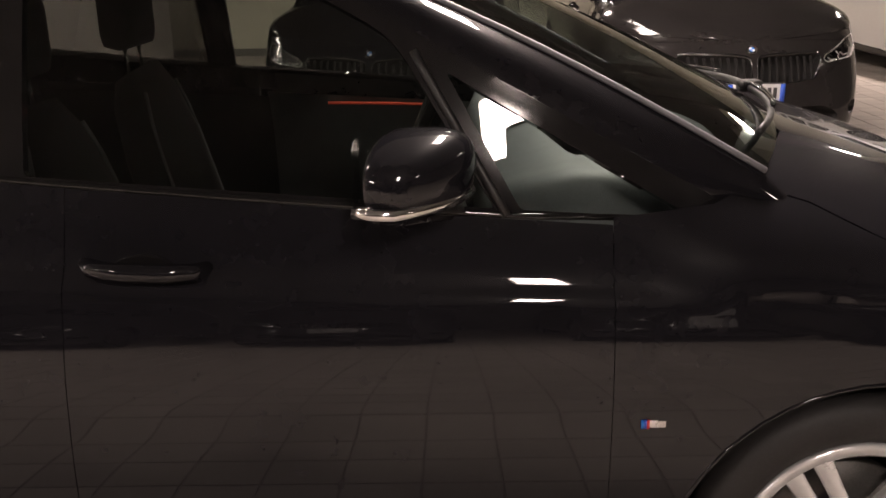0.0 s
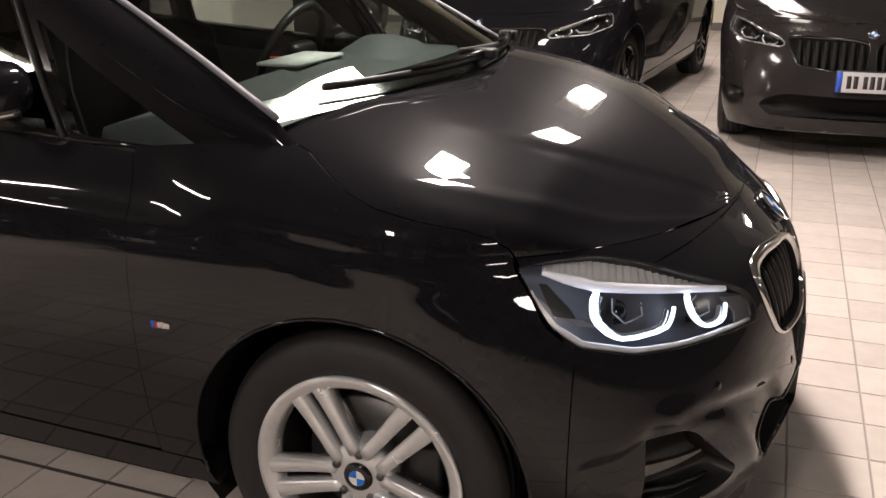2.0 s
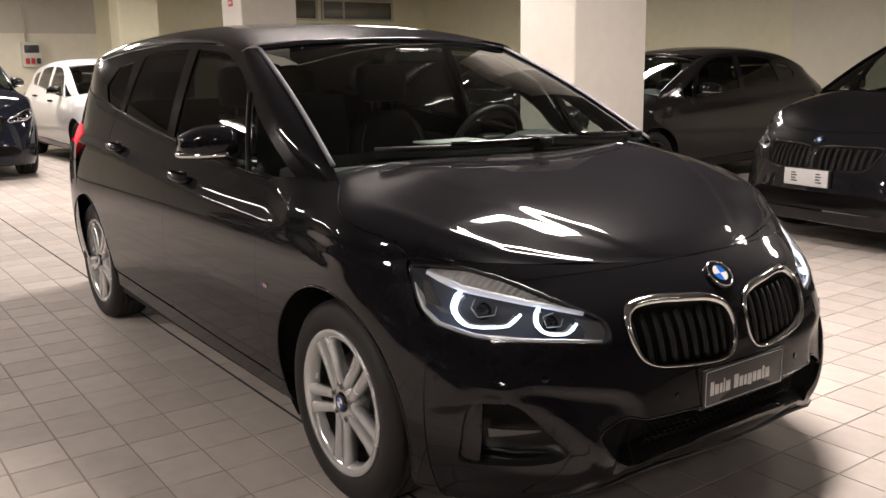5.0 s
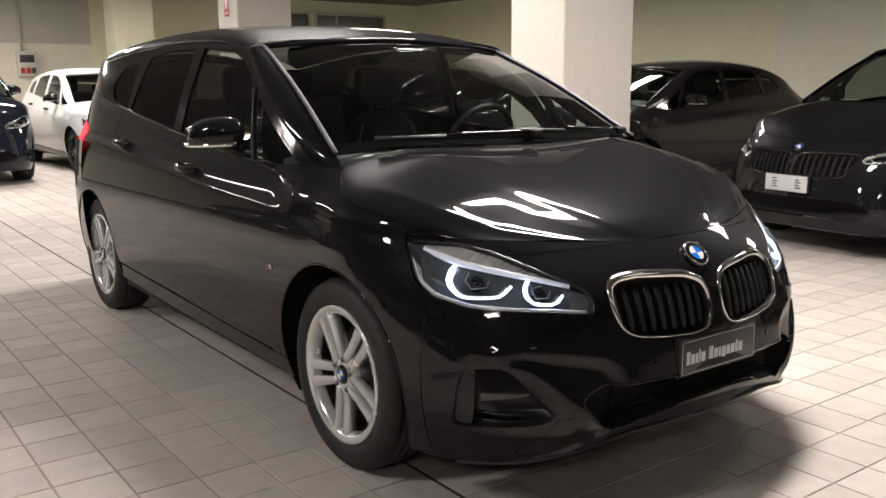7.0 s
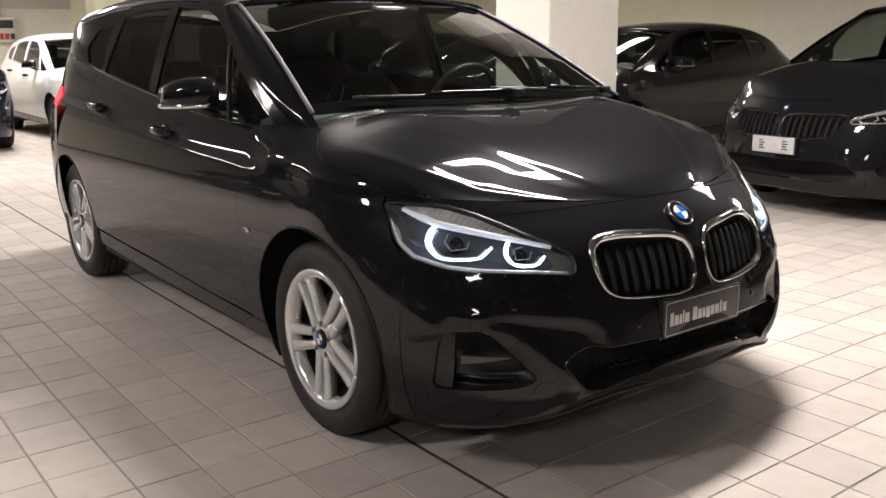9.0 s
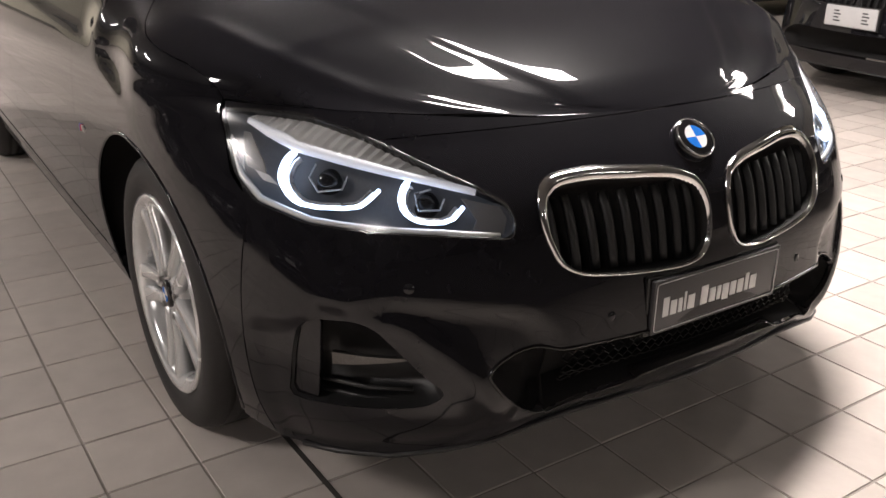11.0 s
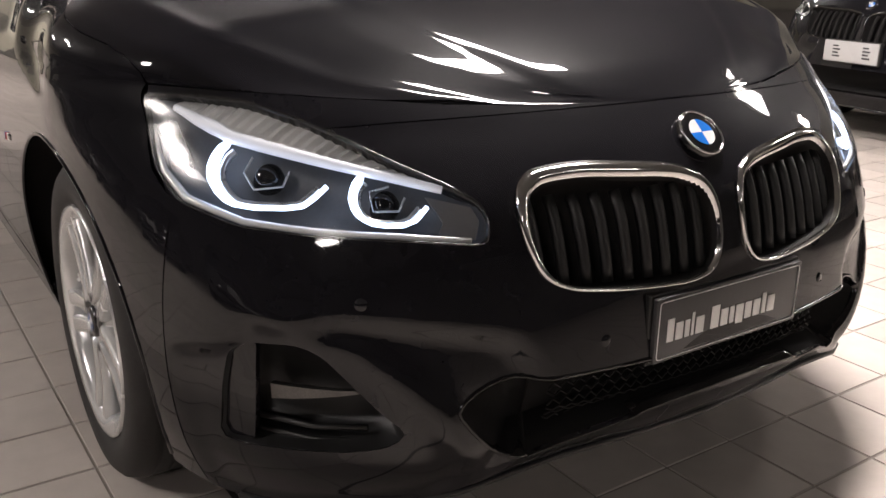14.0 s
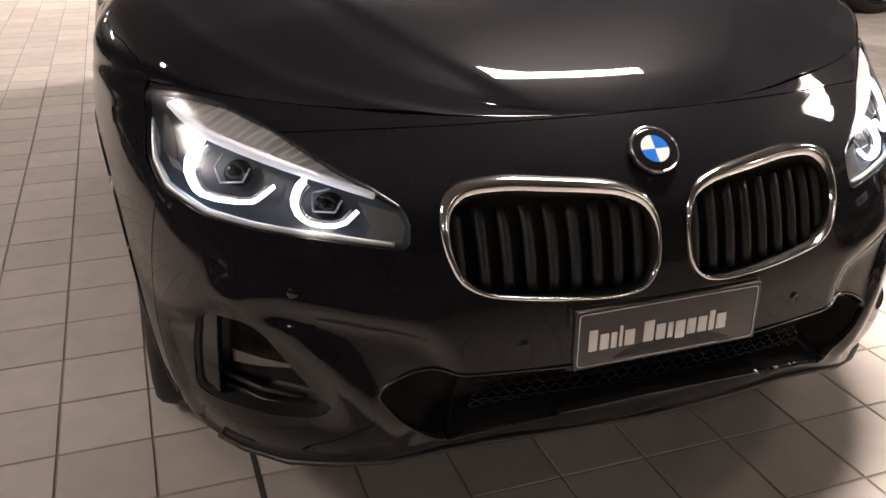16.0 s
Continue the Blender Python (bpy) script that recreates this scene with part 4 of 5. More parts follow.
    # wings, doors, quarters, sills
    def wing_skin(x, h):
        """The wing: its side up to the shoulder, then over the top; h keeps counting along the roll."""
        ze = shoulder(x) - 0.002
        if h <= ze:
            return side(x, h)
        roll = Vector(top(x, -math.pi / 2 + (h - ze) / 0.35))
        return roll.lerp(Vector(side(x, h)), ease((-0.20 - x) / 0.26))

    def up_to(x, b):
        return (x, shoulder(x) - 0.002 + 0.35 * (b + math.pi / 2))

    def wing():
        pts = [(-0.4755, 0.285), (-0.366, 0.285)] + arc(0, ARCH, 184, -25, 30) + [(0.38, 0.160), (0.4275, 0.159), (0.4275, 0.648), (0.374, 0.692), (0.331, 0.762), (0.309, 0.795), (0.306, shoulder(0.306))]
        pts += [up_to(0.298, -1.505), up_to(0.268, -1.416), up_to(0.218, -1.356), up_to(0.143, -1.331), up_to(0.06, -1.291), up_to(-0.005, -1.231), up_to(-0.063, -1.146), up_to(-0.123, -1.053), up_to(-0.222, -0.99), up_to(-0.30, -1.09), (-0.4755, belt(-0.4755) + 0.01)]
        return patch(pts, wing_skin, (fine * 0.7, rise), (), 0.004, 0.0, True)
    both("front_wing", wing, paint, car)

    def door_front():
        return patch([(-0.4769, 0.292), (-0.4769, belt(-0.48) - 0.002), (-0.9, belt(-0.9) - 0.002), (-1.40, belt(-1.4) - 0.002), (-1.405, 0.80), (-1.43, 0.315), (-0.9, 0.297)][::-1], side, (fine, rise), (), 0.006)
    doors = both("front_door", door_front, paint, car)

    def door_rear():
        pts = [(-1.4316, 0.317), (-1.4066, 0.80), (-1.4016, belt(-1.4016) - 0.002), (-1.9, belt(-1.9) - 0.002), (-2.36, belt(-2.36) - 0.002), (-2.384, 0.85), (-2.334, 0.70), (-2.266, 0.55), (-2.248, 0.335), (-1.9, 0.325)]
        return patch(pts[::-1], side, (fine, rise), (), 0.006)
    rdoors = both("rear_door", door_rear, paint, car)

    def quarter():
        pts = [(-2.25, 0.335), (-2.268, 0.55), (-2.336, 0.70), (-2.386, 0.85), (-2.366, belt(-2.366) - 0.002), (-2.9, belt(-2.9) - 0.002), (-3.27, belt(-3.27)), (-3.33, 1.16), (-3.40, 1.0), (-3.42, 0.60), (-3.42, 0.30), (-3.05, 0.28)] + arc(REAR_AXLE, ARCH, 186, 4, 26)
        return patch(pts, side, (fine, rise), (), 0.006)
    both("rear_quarter", quarter, paint, car)

    def sill():
        pts = [(-0.345, 0.215), (-0.375, 0.280), (-0.9, 0.290), (-1.43, 0.305), (-1.9, 0.315), (-2.25, 0.325), (-2.30, 0.25), (-1.5, 0.225)]
        return patch(pts, side, (0.08, 0.02), (), 0.06)
    both("sill", sill, "black", car)

    def arch_lip(cx, a0, a1):
        def make():
            pts = arc(cx, ARCH - 0.002, a0, a1, 30)
            return tube(on(side, pts, -0.001), 0.0042, 8)
        return make
    both("arch_lip", arch_lip(0, 190, -22), paint, car)
    both("arch_lip", arch_lip(REAR_AXLE, 190, -8), paint, car)

    def liner(cx):
        def make():
            a, b = arc(cx, 0.40, 205, -25, 24), None
            return loft([[(x, -half_width(x, z) + 0.006 if w == 0 else -0.22, z) for w in (0, 1)] for x, z in a], closed=False, caps=False)
        return make
    both("wheel_well", liner(0), "shell", car)
    both("wheel_well", liner(REAR_AXLE), "shell", car)
    # inner shell behind the gaps, floor pan, firewall
    def inner():
        pts = [(-0.56, 0.25), (-0.60, 0.90), (-1.4, 0.95), (-2.15, 0.99), (-2.15, 0.25)]
        return patch(pts, side, 0.12, (), 0, -0.03)
    both("inner_panel", inner, "shell", car)
    part("floor_pan", box(-3.20, 0.42, -0.70, 0.70, 0.205, 0.26), "shell", car)
    both("side_pan", lambda: box(-2.28, -0.42, -0.845, -0.690, 0.212, 0.262), "shell", car)
    part("firewall", box(-0.50, -0.44, -0.72, 0.72, 0.24, 0.90), "shell", car)
    part("luggage_wall", box(-3.35, -2.80, -0.66, 0.66, 0.26, 0.98), "shell", car)
    rear = [(-1.5, 0.30), (-1.5, 0.95), (1.5, 0.95), (1.5, 0.30)]

    def back_skin(a, z):
        s = math.sin(a)
        x = -2.5 - 1.015 * max(0.0, 1 - abs(s) ** 2.4) ** (1 / 4.6)
        d = 0.36 * max(0.0, 0.60 - z) ** 2 + 0.22 * max(0.0, z - 0.62) ** 2
        return (x, -(0.90 - d) * s, z)
    part("rear_bumper", patch(rear, back_skin, (0.1, 0.06)), paint, car)

    # cabin: side frame with window openings
    glass_f = rounded([(-1.47, belt(-1.47) + 0.012), (-0.675, belt(-0.675) + 0.014), (-0.845, 1.262), (-1.0, 1.345), (-1.16, 1.393), (-1.47, 1.412)], [0.01, 0.01, 0.05, 0.05, 0.05, 0.01], 3)
    glass_q = rounded([(-0.632, belt(-0.632) + 0.014), (-0.335, belt(-0.335) + 0.008), (-0.52, 1.068), (-0.755, 1.205)], [0.01, 0.015, 0.02, 0.01], 3)
    glass_r = rounded([(-1.56, belt(-1.56) + 0.012), (-1.57, 1.413), (-1.95, 1.412), (-2.14, 1.393), (-2.245, 1.125), (-2.20, belt(-2.2) + 0.012)], [0.01, 0.01, 0.05, 0.04, 0.03, 0.01], 3)
    glass_d = rounded([(-2.30, 1.135), (-2.265, 1.372), (-2.50, 1.345), (-2.64, 1.25), (-2.56, 1.17)], 0.02, 3)
    frame_poly = [(-0.235, belt(-0.235) + 0.002), (-0.30, 0.990), (-0.55, 1.128), (-0.80, 1.265), (-0.92, 1.335), (-1.00, rail(-1.00)), (-1.2, rail(-1.2)), (-1.5, rail(-1.5)), (-1.9, rail(-1.9)), (-2.4, rail(-2.4)), (-2.8, rail(-2.8)), (-3.16, rail(-3.16)),
                  (-3.23, 1.30), (-3.27, belt(-3.27) + 0.001), (-2.6, belt(-2.6) + 0.001), (-2.0, belt(-2) + 0.001), (-1.4, belt(-1.4) + 0.001), (-0.8, belt(-0.8) + 0.001)]

    def frames():
        return patch(frame_poly, cabin, (0.09, 0.06), [glass_f, glass_q, glass_r, glass_d], 0.02)
    both("cabin_frame", frames, "gloss" if paint != "white" else "white", car, "gloss black window frame and pillars" if full else "")
    tint = spec.get("tint", "tint")
    for nm, o, g in (("front_side_window", glass_f, "side_glass"), ("quarter_window", glass_q, "glass"), ("rear_side_window", glass_r, tint), ("rear_quarter_window", glass_d, tint)):
        both(nm, lambda o=o: patch(o, cabin, 0.12, (), 0, -0.006), g, car)
    if full:
        lining = [(-0.70, 0.985), (-0.80, 1.04), (-0.87, 1.12), (-0.99, 1.21), (-1.12, 1.31), (-1.25, 1.385), (-1.10, 1.385), (-0.98, 1.33), (-0.83, 1.25)]
        part("pillar_lining", mirrored(patch(lining, cabin, 0.06, (), 0.01, -0.028)), "shell", car, "dark lining of the front pillar")
        both("belt_trim", lambda: tube(on(cabin, [(x, belt(x) + 0.004) for x in [-0.36 - 0.26 * k for k in range(9)]], 0.001), 0.0055, 8), "gloss", car, "gloss black belt strip")
        both("window_divider", lambda: tube(on(cabin, [(-0.655 - 0.022 * k, 0.972 + 0.038 * k) for k in range(8)], 0.002), 0.008, 8), "plastic", car)

    # windscreen, pillars, roof
    part("windscreen", patch([(-1, 0.0), (1, 0.0), (1, 1), (-1, 1)], screen, (0.1, 0.1), (), 0, -0.004), "screen_glass", car, "clear windscreen")
    if full:
        part("screen_border", patch([(-1.0, 0.0), (1.0, 0.0), (0.995, 0.075), (-0.995, 0.075)], screen, (0.1, 0.03), (), 0, -0.009), "gloss", car, "black border along the foot of the screen")

    def pillar():
        ts = [k / 12 for k in range(13)]
        line = [(-0.235, belt(-0.235) + 0.002), (-0.30, 0.990), (-0.55, 1.128), (-0.80, 1.265), (-0.92, 1.335), (-1.00, rail(-1.00))]
        rows = []
        for t in ts:
            u = t * 5
            i = min(4, int(u))
            p = Vector(line[i]).lerp(Vector(line[i + 1]), u - i)
            rows.append((Vector(screen(-1, t)), Vector(cabin(p.x, p.y))))
        rows.insert(0, (rows[0][0] * 2 - rows[1][0] - Vector((0, 0, 0.022)), rows[0][1] + Vector((0.07, 0.01, -0.05))))
        rings = []
        for a, b in rows:
            out = Vector((0.55, -0.75, 0.35)).normalized()
            rings.append([a, a.lerp(b, 0.2) + out * 0.013, a.lerp(b, 0.5) + out * 0.020, a.lerp(b, 0.8) + out * 0.013, b])
        bm = loft(rings, closed=False, caps=False)
        return bm
    both("windscreen_pillar", pillar, paint, car)
    both("pillar_trim", lambda: tube([Vector(screen(-1, t / 12)) + Vector((0.004, -0.002, 0.003)) for t in range(13)], 0.0095, 8, False, 0.6), "trim_silver" if full else "gloss", car, "satin silver strip along the windscreen" if full else "")
    side_edge = [(-0.90, 0.0), (-0.91, -0.4), (-0.945, -0.9), (-0.985, -1.25), (-1.00, -1.56)]
    roof_poly = [(-0.90, 0)] + side_edge[1:] + [(-2.0, -1.56), (-3.16, -1.56), (-3.30, -0.8), (-3.34, 0), (-3.30, 0.8), (-3.16, 1.56), (-2.0, 1.56)] + [(x, -b) for x, b in reversed(side_edge[1:])]
    part("roof", patch(roof_poly, roof, (0.12, 0.08)), paint, car)
    part("screen_header", tube([Vector(screen(-1 + k / 8, 1.0)) + Vector((0, 0, 0.002)) for k in range(17)], 0.012, 8), paint, car)
    part("rear_window", patch([(-0.9, 0.25), (0.9, 0.25), (0.85, 0.93), (-0.85, 0.93)], hatch, (0.2, 0.15), (), 0, 0.0), tint, car)
    part("tailgate", patch([(-1, -0.05), (1, -0.05), (1, 1.02), (-1, 1.02)], hatch, (0.2, 0.12), [[(-0.9, 0.25), (0.9, 0.25), (0.85, 0.93), (-0.85, 0.93)]], 0.02), paint, car)

    def corner():
        rows = []
        for k in range(13):
            t = k / 12
            a = Vector(hatch(1, 0.05 + 0.95 * t))
            z = 0.98 + (rail(-3.16) - 0.98) * t
            x = -3.41 + 0.25 * t ** 0.8
            b = Vector(cabin(x, z) if z > belt(x) else side(x, z))
            rows.append([a, a.lerp(b, 0.5) + Vector((-0.03, -0.02, 0.005)), b])
        return loft(rows, closed=False, caps=False)
    both("rear_pillar", corner, paint, car)

    def tail():
        pts = rounded([(-2.90, 0.985), (-2.99, 1.035), (-3.40, 1.04), (-3.40, 0.87), (-3.02, 0.87)], 0.03, 3)
        return patch(pts, side, 0.06, (), 0.01, 0.006)
    both("tail_lamp", tail, "red_lit" if full else "gloss", car, "glowing red tail lamp" if full else "")
    fin = loft([[(-2.93 + dx * k, dy * k, 1.495 + h) for dx, dy in ((-0.10, 0), (-0.02, 0.022), (0.09, 0), (-0.02, -0.022))] for k, h in ((1, 0), (0.75, 0.02), (0.4, 0.045), (0.12, 0.055))])
    part("roof_aerial", fin, "gloss", car)

    # mirrors and handles
    for sgn in (1, -1):
        m = make_mirror(car, "black" if paint != "white" else "gloss")
        if sgn == -1:
            for kid_ob in m.children:
                bm = bmesh.new()
                bm.from_mesh(kid_ob.data)
                mirrored(bm)
                bm.to_mesh(kid_ob.data)
                bm.free()
    make_handle(doors[0], -1.265, 0.900)
    make_handle(rdoors[0], -2.205, 0.962)
    # wheels
    for x in (0, REAR_AXLE):
        for y, right in ((-0.760, True), (0.760, False)):
            make_wheel("wheel", car, x, y, spec.get("wheels", "silver"), right)

    # inside
    dash = loft([[(-0.10 - 0.24 * (y / 0.7) ** 2, y, 0.965), (-0.34, y, 1.01 - 0.02 * abs(y)), (-0.52, y, 1.035 - 0.05 * abs(y)), (-0.66, y, 0.99 - 0.03 * abs(y)), (-0.70, y, 0.88), (-0.60, y, 0.60), (-0.10, y, 0.60)] for y in [-0.70 + 0.1 * k for k in range(15)]])
    part("dashboard", dash, "trim", car, "grey dashboard")
    hump = loft([[(-0.34 - 0.06 * k, y, 1.0 + h * (1 - ((y - 0.37) / 0.22) ** 2)) for k, h in enumerate((0.0, 0.05, 0.065, 0.06, 0.02))] for y in [0.16 + 0.03 * k for k in range(15)]], closed=False, caps=False)
    part("instrument_hood", hump, "trim", car)
    wheel = new("steering_wheel")
    wheel.parent = car
    wheel.matrix_basis = pose(-0.80, 0.37, 0.985, 0, -66, 0)
    part("steering_rim", tube([(0.178 * math.cos(2 * math.pi * k / 36), 0.178 * math.sin(2 * math.pi * k / 36), 0) for k in range(36)], 0.015, 8, True), "plastic", wheel)
    part("steering_hub", box(-0.06, 0.06, -0.07, 0.07, -0.05, 0.0, 0.02), "plastic", wheel)
    for a in (-90, 90, 180):
        part("steering_spoke", tube([(0.05 * math.cos(radians(a)), 0.05 * math.sin(radians(a)), -0.02), (0.17 * math.cos(radians(a)), 0.17 * math.sin(radians(a)), 0)], 0.014, 6, False, 0.5), "plastic", wheel)
    for y in (-0.37, 0.37):
        s = new("front_seat")
        s.parent = car
        s.matrix_basis = pose(-1.28, y, 0.36)
        seat(s)
    rear_bench(car)
    for sgn in (1, -1):
        bm = patch([(-0.62, 0.42), (-0.62, 0.935), (-1.36, 0.985), (-1.36, 0.42)], side, 0.15, (), 0, -0.075)
        part("door_lining", bm if sgn == 1 else mirrored(bm), "trim", car)
        if full:
            bm = tube(on(side, [(-0.72, 0.93), (-0.95, 0.94), (-1.16, 0.945)], -0.082), 0.005, 6)
            part("ambient_strip", bm if sgn == 1 else mirrored(bm), "ambient", car, "faint red light strip in the door lining")
    part("rear_view_mirror", box(-0.80, -0.765, -0.11, 0.11, 1.34, 1.40, 0.012), "gloss", car)
    if full:
        # wipers
        for by, ty in ((-0.02, -0.60), (0.55, -0.10)):
            w = new("wiper")
            w.parent = car
            w["label"] = "black wiper with a thin bright edge resting on the screen"
            s0, s1 = by / 0.735, ty / 0.735
            line = on(screen, [(s0 + (s1 - s0) * k / 10, 0.012 + 0.036 * k / 10 - 0.010 * math.sin(math.pi * k / 10)) for k in range(11)], 0.016)
            part("wiper_blade", tube(line, 0.007, 6, False, 1.4), "plastic", w)
            part("wiper_arm", tube([p + Vector((0.004, 0, 0.012)) for p in line[:7]], 0.0065, 6), "gloss", w)
            bm = box(-0.028, 0.028, -0.022, 0.022, -0.012, 0.016, 0.008)
            bmesh.ops.translate(bm, vec=line[0] + Vector((0.005, 0, 0.002)), verts=bm.verts)
            part("wiper_pivot", bm, "plastic", w)
        rows = []
        for k in range(17):
            y = -0.64 + 0.08 * k
            x, _, z = screen(y / 0.735, 0)
            rows.append([(x + 0.05, y, z - 0.048), (x - 0.02, y, z - 0.008), (x - 0.03, y, z - 0.03), (x + 0.05, y, z - 0.075)])
        cowl = loft(rows)
        part("cowl", cowl, "shell", car, "black plastic cowl under the wipers")
        part("side_badge", box(-0.424, -0.384, -0.903, -0.8965, 0.611, 0.624, 0.001), "satin", car, "small silver badge with colour bars")
        for i, mm in enumerate(("logo_blue", "blueplate", "red_sign")):
            part("badge_bar", box(-0.427 + 0.005 * i, -0.4225 + 0.005 * i, -0.9045, -0.897, 0.610, 0.625), mm, car)
        part("document", box(-0.60, -0.47, -0.16, 0.10, 1.032, 1.040), "paper", car, "white paper lying on the dashboard")
    plate = new("number_plate")
    plate.parent = car
    kind = spec["plate"]
    plate.matrix_basis = pose(0.836, -0.008, 0.447) if not slim else pose(0.860, 0, 0.485)
    plate["label"] = {"show": "dark grey dealer plate with white border", "road": "white number plate with blue ends", "temp": "white temporary plate with small grey bars"}[kind]
    part("plate_panel", box(-0.006, 0.004, -0.180, 0.180, -0.055, 0.055, 0.002), "plate_dark" if kind == "show" else "plate_white", plate)
    part("plate_holder", box(-0.030, -0.0065, -0.186, 0.186, -0.062, 0.060, 0.004), "plastic", plate)
    if kind == "show":
        o = rounded([(-0.174, -0.049), (0.174, -0.049), (0.174, 0.049), (-0.174, 0.049)], 0.006, 2)
        part("plate_border", tube([(0.0046, y, z) for y, z in o], 0.0011, 4, True, ref=(1, 0, 0)), "plate_line", plate)
        x = -0.155
        for w, h, low in spec["bars"]:
            if h:
                part("letter_bar", box(0.0043, 0.0055, x, x + w, -0.022 - low, -0.022 + h, 0.001), "plate_line", plate)
            x += w + 0.0045
    else:
        if kind == "road":
            for y in (-0.180, 0.150):
                part("plate_band", box(0.0042, 0.0052, y, y + 0.030, -0.055, 0.055), "blueplate", plate)
            for k in range(7):
                y = -0.125 + 0.036 * k + (0.015 if k > 1 else 0)
                part("letter_bar", box(0.0042, 0.005, y, y + 0.024, -0.034, 0.034), "plate_dark", plate)
        else:
            for y in (-0.12, 0.08):
                for k in range(4):
                    part("letter_bar", box(0.0042, 0.005, y, y + 0.05 - 0.012 * (k % 2), -0.030 + 0.018 * k, -0.022 + 0.018 * k), "plate_dark", plate)
    if not full:
        lower_tail(car)
    return car


def lower_tail(car):
    """The roof falls and the tail slopes: the cars round about are lower behind than the compact car."""
    for ob in car.children:
        if ob.type != "MESH":
            continue
        for v in ob.data.vertices:
            x, h = v.co.x, max(0.0, (v.co.z - 0.95) / 0.5)
            if h > 0 and x < -1.4:
                v.co.z -= 0.15 * h * ((-1.4 - x) / 1.9) ** 2
                v.co.x += 0.34 * h * ease((-2.3 - x) / 1.1)


# ---- the parked cars ----
BARS = [(0.016, 0.040, 0), (0.017, 0.030, 0), (0.011, 0.030, 0), (0.006, 0.040, 0), (0.019, 0.030, 0), (0.008, 0, 0),
        (0.020, 0.040, 0), (0.018, 0.030, 0), (0.011, 0.030, 0), (0.019, 0.030, 0.011), (0.017, 0.030, 0), (0.018, 0.030, 0), (0.011, 0.038, 0), (0.019, 0.030, 0)]
hero = tagged(make_car("compact_car", dict(paint="black", full=True, lit=True, plate="show", bars=BARS, tint="tint")),
              "glossy black compact car with lit hexagonal headlamps, silver wheels", "car")


def place(name, spec, x, y, turn, sx, sy, sz, label):
    """Another car: scaled in length, width and height, its front axle at x, y."""
    c = tagged(make_car(name, spec), label, "car")
    c.matrix_basis = pose(x, y, 0, 0, 0, turn) @ Matrix.Diagonal((sx, sy, sz, 1))
    return c


place("sedan", dict(paint="dark", slim=True, plate="road", wheels="dark"), 1.21, 4.37, -90, 1.08, 1.01, 1.07, "dark grey sedan with black grille and white plate")
place("crossover", dict(paint="black", slim=True, plate="temp", wheels="dark"), -1.19, 4.50, -96, 1.02, 1.0, 1.06, "black crossover with temporary white plate")
row_car = place("hatchback", dict(paint="dark", slim=True, plate="temp", wheels="dark"), -4.8, 5.1, -90, 1.0, 1.0, 0.98, "black hatchback parked in the row along the wall")
# two more, otherwise hidden, added to darken the view through the compact car's windows
for x in (-7.5, -10.2):
    copy_thing(row_car, pose(x, 5.2, 0, 0, 0, -90))
place("white_hatchback", dict(paint="white", slim=True, plate="temp", wheels="dark"), -11.1, 1.98, 2, 1.0, 1.0, 1.0, "white hatchback with black mirrors and dark wheels")
place("suv", dict(paint="blue", slim=True, plate="temp", wheels="dark"), -10.6, -0.48, 0, 1.07, 1.05, 1.12, "dark blue black SUV with high bonnet")
place("white_car", dict(paint="white", slim=True, plate="temp", wheels="dark"), 5.05, 7.6, -90, 1.0, 1.0, 1.0, "white car with dark wheels parked by the wall")
far_row = place("black_car", dict(paint="black", slim=True, plate="temp", wheels="dark"), -4.3, -6.6, 90, 1.0, 1.0, 0.97, "black car parked across the aisle")
# the last three are unseen, added to keep the west wall out of reflections
for x in (-1.6, 1.1, -7.0, -9.7, -12.4):
    copy_thing(far_row, pose(x, -6.6, 0, 0, 0, 90))

# ---- the hall ----
X0, X1, Y0, Y1, H = -17.0, 9.0, -12.0, 11.3, 3.2
TX, TY, OX, OY = 0.2105, 0.1985, 0.008, -0.0845


def wall(name, x0, x1, y0, y1, z0, z1, material, label):
    return tagged(part(name, box(x0, x1, y0, y1, z0, z1), material, None, "", False), label, "wall", "", "structure")


wall("wall_north", -6.5, X1 + 0.25, Y1, Y1 + 0.25, -0.1, H, "wall", "cream painted plaster wall")
# this far stretch carries its yellow light in the colour
wall("wall_north_yellow", X0 - 0.25, -6.5, Y1, Y1 + 0.25, -0.1, H, "wall_lit_yellow", "plaster wall with yellow light in its colour")
wall("wall_south", X0 - 0.25, X1 + 0.25, Y0 - 0.25, Y0, -0.1, H, "south", "unseen wall kept dark grey")
wall("wall_west", X0 - 0.25, X0, Y0, 3.1, -0.1, 2.08, "wall", "cream painted lower wall")
wall("wall_west_upper", X0 - 0.25, X0 + 0.02, Y0, 3.1, 2.08, H, "wall_grey", "grey upper part of the wall")
wall("wall_west_corner", X0 - 0.25, X0, 3.1, Y1, -0.1, H, "wall_lit_yellow", "corner wall with yellow light in its colour")
wall("wall_east", X1, X1 + 0.25, Y0, Y1, -0.1, H, "south", "unseen wall kept dark grey")
for nm, x0, x1, y0, y1 in (("baseboard_north", X0, X1, Y1 - 0.015, Y1 - 0.001), ("baseboard_west", X0 + 0.001, X0 + 0.015, Y0, Y1 - 0.02)):
    tagged(part(nm, box(x0, x1, y0, y1, 0, 0.11), "base", None, "", False), "grey skirting along the wall", "baseboard", "", "structure")
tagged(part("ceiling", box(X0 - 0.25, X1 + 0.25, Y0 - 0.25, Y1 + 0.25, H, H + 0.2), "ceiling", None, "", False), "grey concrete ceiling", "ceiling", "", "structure")


